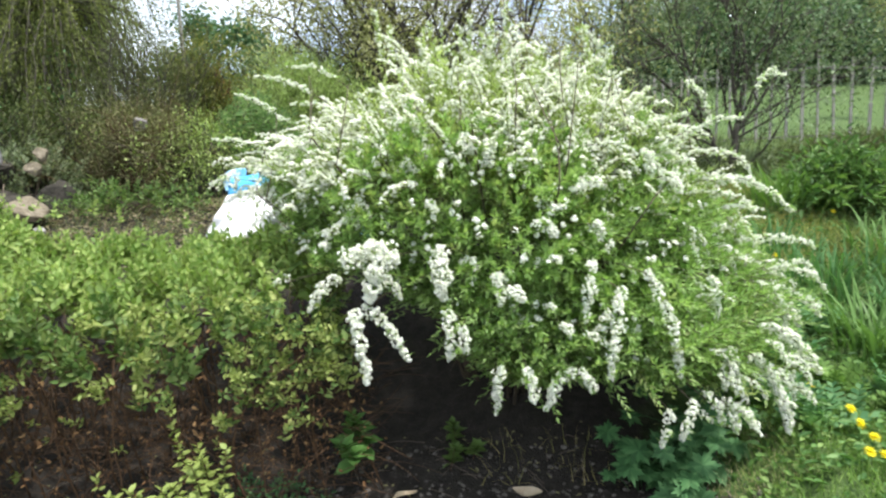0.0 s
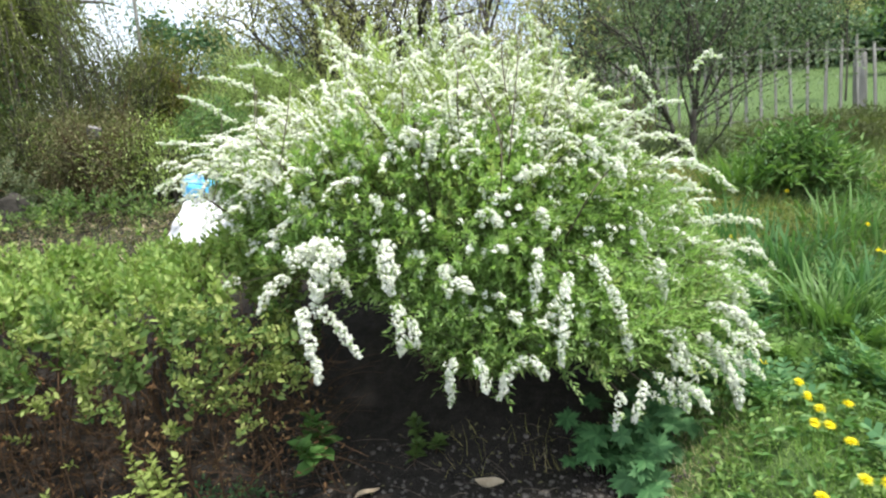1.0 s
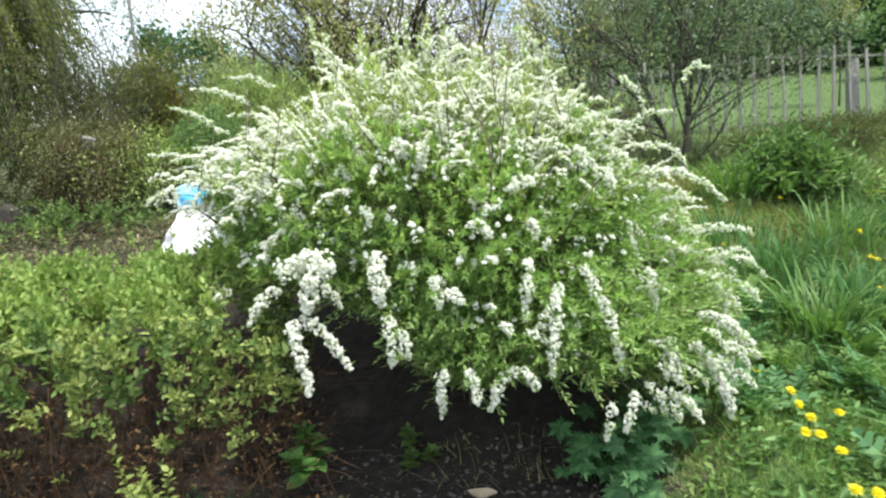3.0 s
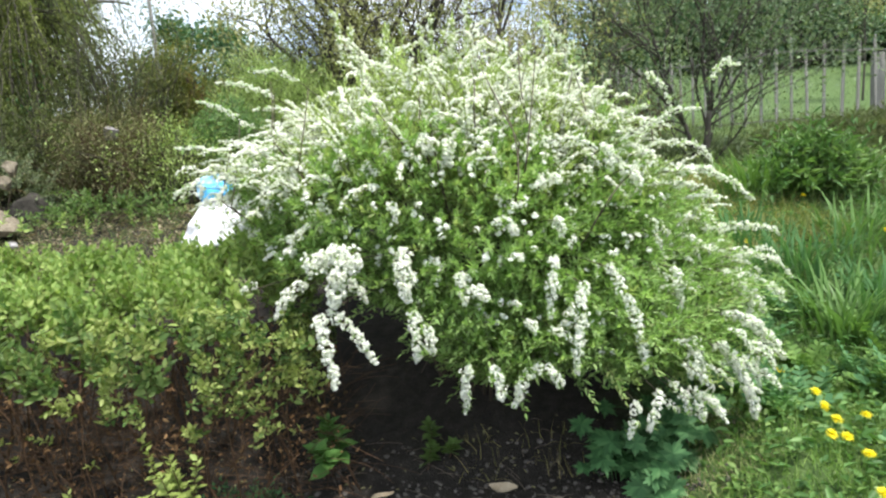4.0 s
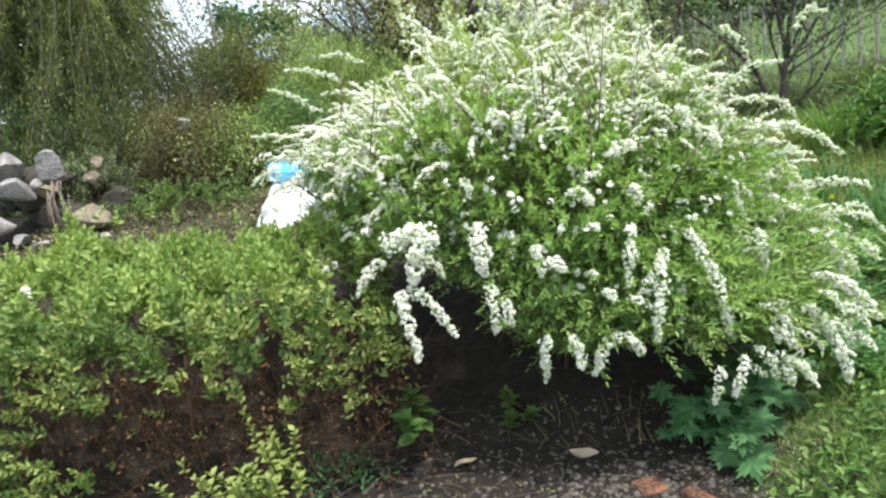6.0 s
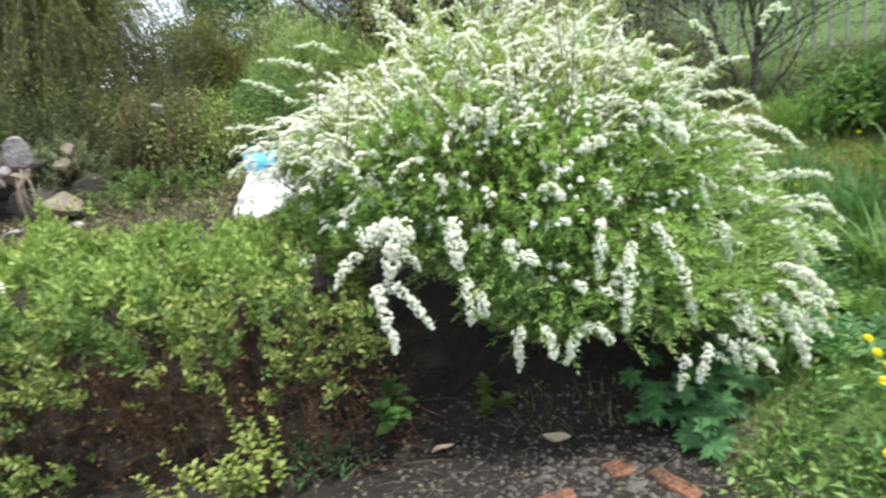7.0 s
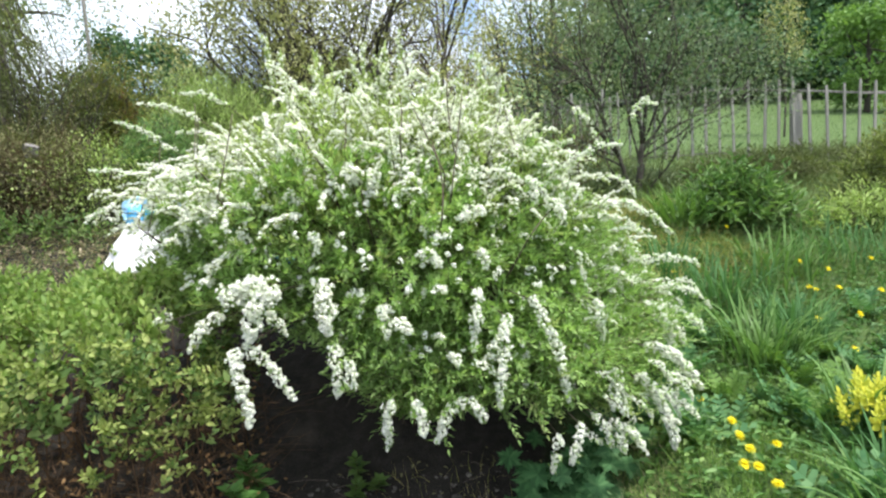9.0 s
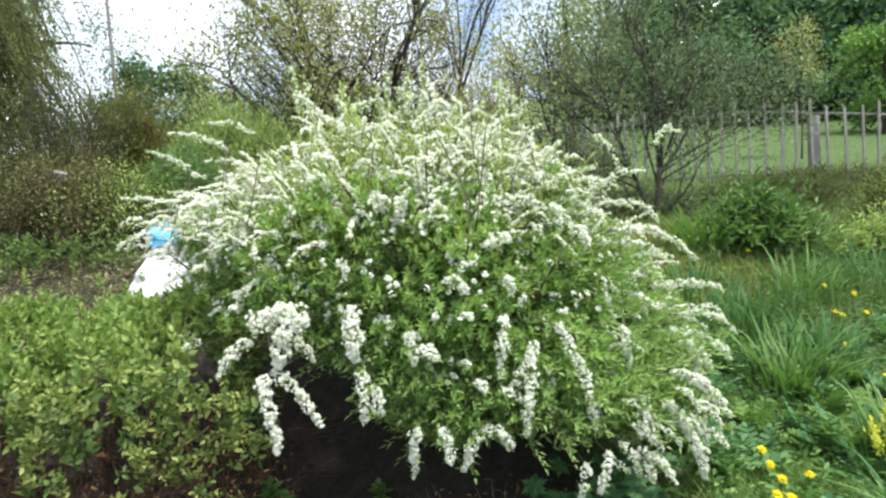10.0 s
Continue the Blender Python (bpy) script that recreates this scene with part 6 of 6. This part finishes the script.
def make_weeping_tree(foot, reach, tall, strands, seed, label, mat, leaf_size):
    k = np.random.default_rng(seed)
    z = float(height(*foot))
    t = thing("weeping_tree", (foot[0], foot[1], z), label, "tree")
    g = Geo()
    trunk = bezier((0, 0, -0.1), (0.1, 0, tall * 0.5), (-0.1, 0.1, tall), 8)
    tube(g, trunk, np.linspace(0.12, 0.04, 8), 8)
    part("trunk", g.mesh("trunk", [TREE_BARK], True), t)
    leaves, twigs = Geo(), Geo()
    for i in range(strands):
        a = trunk[int(k.integers(3, 8))]
        az = k.uniform(0, 2 * np.pi)
        r = reach * k.uniform(0.3, 1.0)
        out = np.array([math.cos(az) * r, math.sin(az) * r, 0])
        top = a + out * 0.6 + [0, 0, k.uniform(0.1, 0.5)]
        end = a + out + [k.normal(0, 0.1), k.normal(0, 0.1), -k.uniform(0.5, tall * 0.85)]
        end[2] = max(end[2], 0.15)
        path = bezier(a, top, end, 12) + np.cumsum(k.normal(0, 0.02, (12, 3)), 0)
        tube(twigs, path, np.linspace(0.012, 0.003, 12), 4)
        m = 340
        u = k.uniform(0.25, 1, m) * 11
        p = np.stack([np.interp(u, np.arange(12), path[:, c]) for c in range(3)], -1) + k.normal(0, 0.035, (m, 3))
        bake(leaves, NARROW, frames_of(k.normal(0, 1, (m, 3)) + [0, 0, -0.5], (0, 0, 1)), p, leaf_size * k.uniform(0.7, 1.3, m), 0)
    stuff("twig_tangle", twigs.mesh("twig_tangle", [TREE_BARK]), t)
    stuff("crown", leaves.mesh("crown", [mat]), t, "hanging yellow-green foliage")


make_weeping_tree((-4.45, 6.5), 1.35, 3.6, 230, 611, "weeping tree with hanging yellow-green shoots on dark twigs", WEEPING_LEAF, 0.036)
make_weeping_tree((-5.7, 6.5), 1.6, 3.8, 210, 612, "dark weeping tree with drooping green branches", BRUSH_LEAF, 0.05)


def make_thicket(foot, radii, count, seed, label, leaf_mat, leaf_count, leaf_size, twig_mat=TREE_BARK, name="twiggy_thicket"):
    k = np.random.default_rng(seed)
    z = float(height(*foot))
    t = thing(name, (foot[0], foot[1], z), label, "bush")
    g, ends = Geo(), []
    for i in range(count):
        a = np.array([k.normal(0, radii[0] * 0.4), k.normal(0, radii[1] * 0.4), -0.03])
        e = a + np.array([k.normal(0, radii[0] * 0.5), k.normal(0, radii[1] * 0.5), radii[2] * k.uniform(0.4, 1.1)])
        path = bezier(a, (a + e) / 2 + k.normal(0, 0.1, 3) + [0, 0, 0.1], e, 6)
        tube(g, path, np.linspace(0.008, 0.002, 6), 4)
        ends.extend(path[2:])
        for q in range(3):
            s = path[int(k.integers(2, 6))]
            f = s + unit(k.normal(0, 1, 3) + [0, 0, 0.6]) * k.uniform(0.15, 0.4)
            tube(g, bezier(s, (s + f) / 2 + k.normal(0, 0.03, 3), f, 4), np.linspace(0.004, 0.0015, 4), 3)
            ends.append(f)
    stuff("twig_tangle", g.mesh("twig_tangle", [twig_mat]), t)
    ends = np.array(ends)
    p = ends[k.integers(0, len(ends), leaf_count)] + k.normal(0, 0.07, (leaf_count, 3))
    g = Geo()
    bake(g, COARSE, frames_of(k.normal(0, 1, (leaf_count, 3)), (0, 0, 1)), p, leaf_size * k.uniform(0.6, 1.3, leaf_count), 0)
    stuff("foliage", g.mesh("foliage", [leaf_mat]), t)


make_thicket((-3.1, 5.5), (0.6, 0.4, 0.75), 80, 621, "brownish twiggy bush with dull russet leaves", RUSSET_LEAF, 26000, 0.024, RUST_TWIG)
make_thicket((-3.9, 5.6), (0.6, 0.4, 0.9), 80, 622, "tangled dull green bush behind the rockery", BRUSH_LEAF, 24000, 0.026)
make_thicket((-2.55, 5.5), (0.4, 0.35, 0.65), 70, 623, "low yellowish green bush on the slope", FEATHER_LEAF, 7000, 0.03)
make_thicket((-3.45, 6.3), (0.7, 0.5, 1.65), 150, 624, "brownish green bush on the slope", BRUSH_LEAF, 28000, 0.026)
make_thicket((-5.3, 5.9), (0.9, 0.4, 1.1), 110, 625, "dark green bush behind the stones", DEEP_LEAF, 12000, 0.036)
make_thicket((1.0, 10.0), (1.6, 0.8, 2.8), 330, 626, "grey twiggy saplings behind the fruit trees", OLIVE_LEAF, 900, 0.05, GREY_TWIG, "sapling_thicket")
make_thicket((-0.85, 8.8), (1.5, 0.5, 3.0), 260, 627, "brown-leaved bush behind the fruit trees", RUSSET_LEAF, 42000, 0.045, TREE_BARK)
make_thicket((-3.05, 6.8), (0.42, 0.3, 1.5), 90, 628, "small olive bush before the red one", OLIVE_LEAF, 26000, 0.032)
make_thicket((2.75, 8.2), (0.7, 0.3, 0.75), 90, 629, "brown twiggy undergrowth behind the small tree", BRUSH_LEAF, 3500, 0.03, RUST_TWIG)
make_leafy_bush("feathery_bush", "broad feathery light green bush on the slope", (-1.75, 7.0), (1.45, 0.7, 1.27), 4200, leaf_small(0.2, 0.02), 0.075, FEATHER_LEAF, 630, 0.2, None, (0.18, 0.28))
make_leafy_bush("feathery_bush", "low dark green spreading bush under the feathery one", (-2.10, 5.9), (0.7, 0.45, 0.85), 700, leaf_small(0.2, 0.02), 0.08, PEONY_LEAF, 631, 0.2, None, (0.16, 0.24))
make_leafy_bush("red_barberry", "small dark red leaved bush", (-3.00, 7.3), (0.30, 0.2, 1.24), 300, OVAL, 0.05, RED_LEAF, 632, 0.2)
make_leafy_bush("ground_cover", "dull green weeds growing between the stones", (-4.00, 5.22), (0.70, 0.22, 0.55), 380, OVAL, 0.045, SMOKY_LEAF, 635, 0.2)
make_leafy_bush("yellow_flowering_herb", "small herb with yellow flowers beside the red bush", (-2.62, 7.0), (0.16, 0.14, 1.02), 36, OVAL, 0.03, LEMON_LEAF, 634, 0.2)
make_leafy_bush("ground_cover", "low green weeds beside the stones", (-2.9, 4.9), (0.8, 0.35, 0.22), 160, OVAL, 0.045, HEDGE_LEAF, 633, 0.2)
def make_bed_litter():
    k = np.random.default_rng(89)
    N = 6500
    x, y = k.uniform(-4.4, -0.9, N), k.uniform(3.7, 5.6, N)
    g = Geo()
    bake(g, leaf_oval(0.5, 0.12, 0.25), frames_of(k.normal(0, 1, (N, 3)) * [1, 1, 0.3], (0, 0, 1)), np.stack([x, y, height(x, y) + 0.012], -1), k.uniform(0.02, 0.05, N))
    tagged(new("leaf_litter", g.mesh("leaf_litter", [TAN_LITTER])), "tan dead leaves and straw on the bed", "leaf litter", kind="stuff")


make_bed_litter()
meadow("dry_grass", "dry litter and yellowed grass on the bed behind the hedge", 11000, (-4.2, -1.0, 3.6, 5.4), (0.03, 0.09), STRAW, 88, 1.0, None, 0.6)
meadow("grass", "thin green grass coming up through the litter", 7000, (-4.2, -1.0, 3.5, 5.4), (0.04, 0.12), PALE_GRASS, 188, 0.6, None, 0.6)


def make_far_tree(foot, tall, wide, seed, mat, label, size=0.28, count=2600, mid=0.5, half=0.48, stout=1.0):
    k = np.random.default_rng(seed)
    z = float(height(*foot))
    t = thing("far_tree", (foot[0], foot[1], z), label, "tree", "trees on the hill")
    g = Geo()
    tube(g, bezier((0, 0, -0.2), (0.1, 0, tall * 0.4), (0, 0, tall * 0.85), 7), np.linspace(0.03, 0.008, 7) * tall * stout, 7)
    part("trunk", g.mesh("trunk", [TREE_BARK], True), t)
    clumps = unit(k.normal(0, 1, (46, 3))) * k.uniform(0.35, 1, (46, 1)) ** 0.5 * [wide, wide, tall * half] + [0, 0, tall * mid]
    for c in clumps[:14]:
        s = Geo()
        a = np.array([0, 0, tall * k.uniform(0.2, 0.6)])
        tube(s, bezier(a, (a + c) / 2 + [0, 0, 0.2], c, 5), np.linspace(0.010, 0.003, 5) * tall * stout, 5)
        part("limb", s.mesh("limb", [TREE_BARK], True), t)
    p = clumps[k.integers(0, 46, count)] + k.normal(0, 1, (count, 3)) * [wide * 0.16, wide * 0.16, tall * 0.06]
    g = Geo()
    bake(g, COARSE, frames_of(k.normal(0, 1, (count, 3)), unit(np.array([0, 0, 1.0]) + k.normal(0, 0.5, (count, 3)))), p, size * k.uniform(0.6, 1.3, count), 0)
    stuff("crown", g.mesh("crown", [mat]), t)


for i, (x, y, tall, wide) in enumerate(((13, 26, 7, 2.8), (16.5, 25, 6.5, 2.6), (20, 26, 7, 2.8), (23, 25, 7, 2.8), (26.5, 26, 8, 3.0), (30, 25, 8, 3.0), (34, 26, 8, 3), (16, 30, 12, 3.6), (21, 30, 12, 3.6), (26, 31, 13, 3.8), (32, 31, 13, 3.8), (38, 31, 13, 4.0))):
    make_far_tree((x, y), tall, wide, 650 + i, FAR_LEAF, "dark green tree on the hill behind the lawn", 0.42, 3800)
for i in range(2, 12):
    make_far_tree((4.5 + 3.0 * i, 24.0 + 0.8 * (i % 3)), 3.0 + 0.6 * (i % 2), 2.4, 690 + i, FAR_LEAF, "dark low bush under the trees on the hill", 0.40, 3600)
for i, (x, y, tall, wide) in enumerate(((9.5, 26, 5.5, 2.6), (11.5, 30, 10, 3.0))):
    make_far_tree((x, y), tall, wide, 710 + i, SMOKY_LEAF, "pale grey-green tree on the hill", 0.30, 2600)
make_far_tree((15.3, 17.0), 3.4, 1.5, 670, FRESH_LEAF, "bright fresh green tree behind the fence", 0.16, 6500)
make_far_tree((8.85, 12.0), 2.9, 0.45, 671, PALE_OLIVE, "young pale sapling just behind the fence", 0.07, 1300, 0.8, 0.22, 0.3)
make_far_tree((-5.45, 14.0), 3.0, 1.35, 672, FAR_LEAF, "dark green rounded tree against the sky", 0.13, 12000, 0.52, 0.46, 0.6)
make_far_tree((-7.6, 12.5), 6.0, 1.9, 673, SMOKY_LEAF, "thin light-leaved tree against the sky", 0.08, 12000)
make_far_tree((-3.6, 13.0), 2.1, 1.5, 674, SMOKY_LEAF, "low green tree against the sky", 0.09, 6000)
make_far_tree((-11, 14.0), 6.5, 2.5, 675, FAR_LEAF, "dark green tree behind the weeping trees", 0.2, 5000)
make_far_tree((-6.35, 8.4), 5.0, 1.4, 678, SMOKY_LEAF, "dense dull green tree behind the weeping trees", 0.10, 9000)
make_far_tree((-8.6, 9.8), 5.5, 1.8, 679, SMOKY_LEAF, "dull green tree at the end of the rockery", 0.10, 9000)
make_far_tree((4.6, 15.0), 5.0, 2.0, 676, SMOKY_LEAF, "thin light green tree beyond the fence", 0.12, 3000)


def make_pole():
    x, y = -5.5, 11.9
    g = Geo()
    z = float(height(x, y))
    tube(g, [(0, 0, -0.2), (-0.02, 0, 2), (-0.05, 0, 4), (-0.08, 0, 6)], [0.036, 0.034, 0.032, 0.03], 10)
    ob = new("wooden_pole", g.mesh("wooden_pole", [FENCE_WOOD], True))
    ob.matrix_basis = pose(x, y, z)
    tagged(ob, "tall grey wooden pole behind the bushes", "pole")


make_pole()
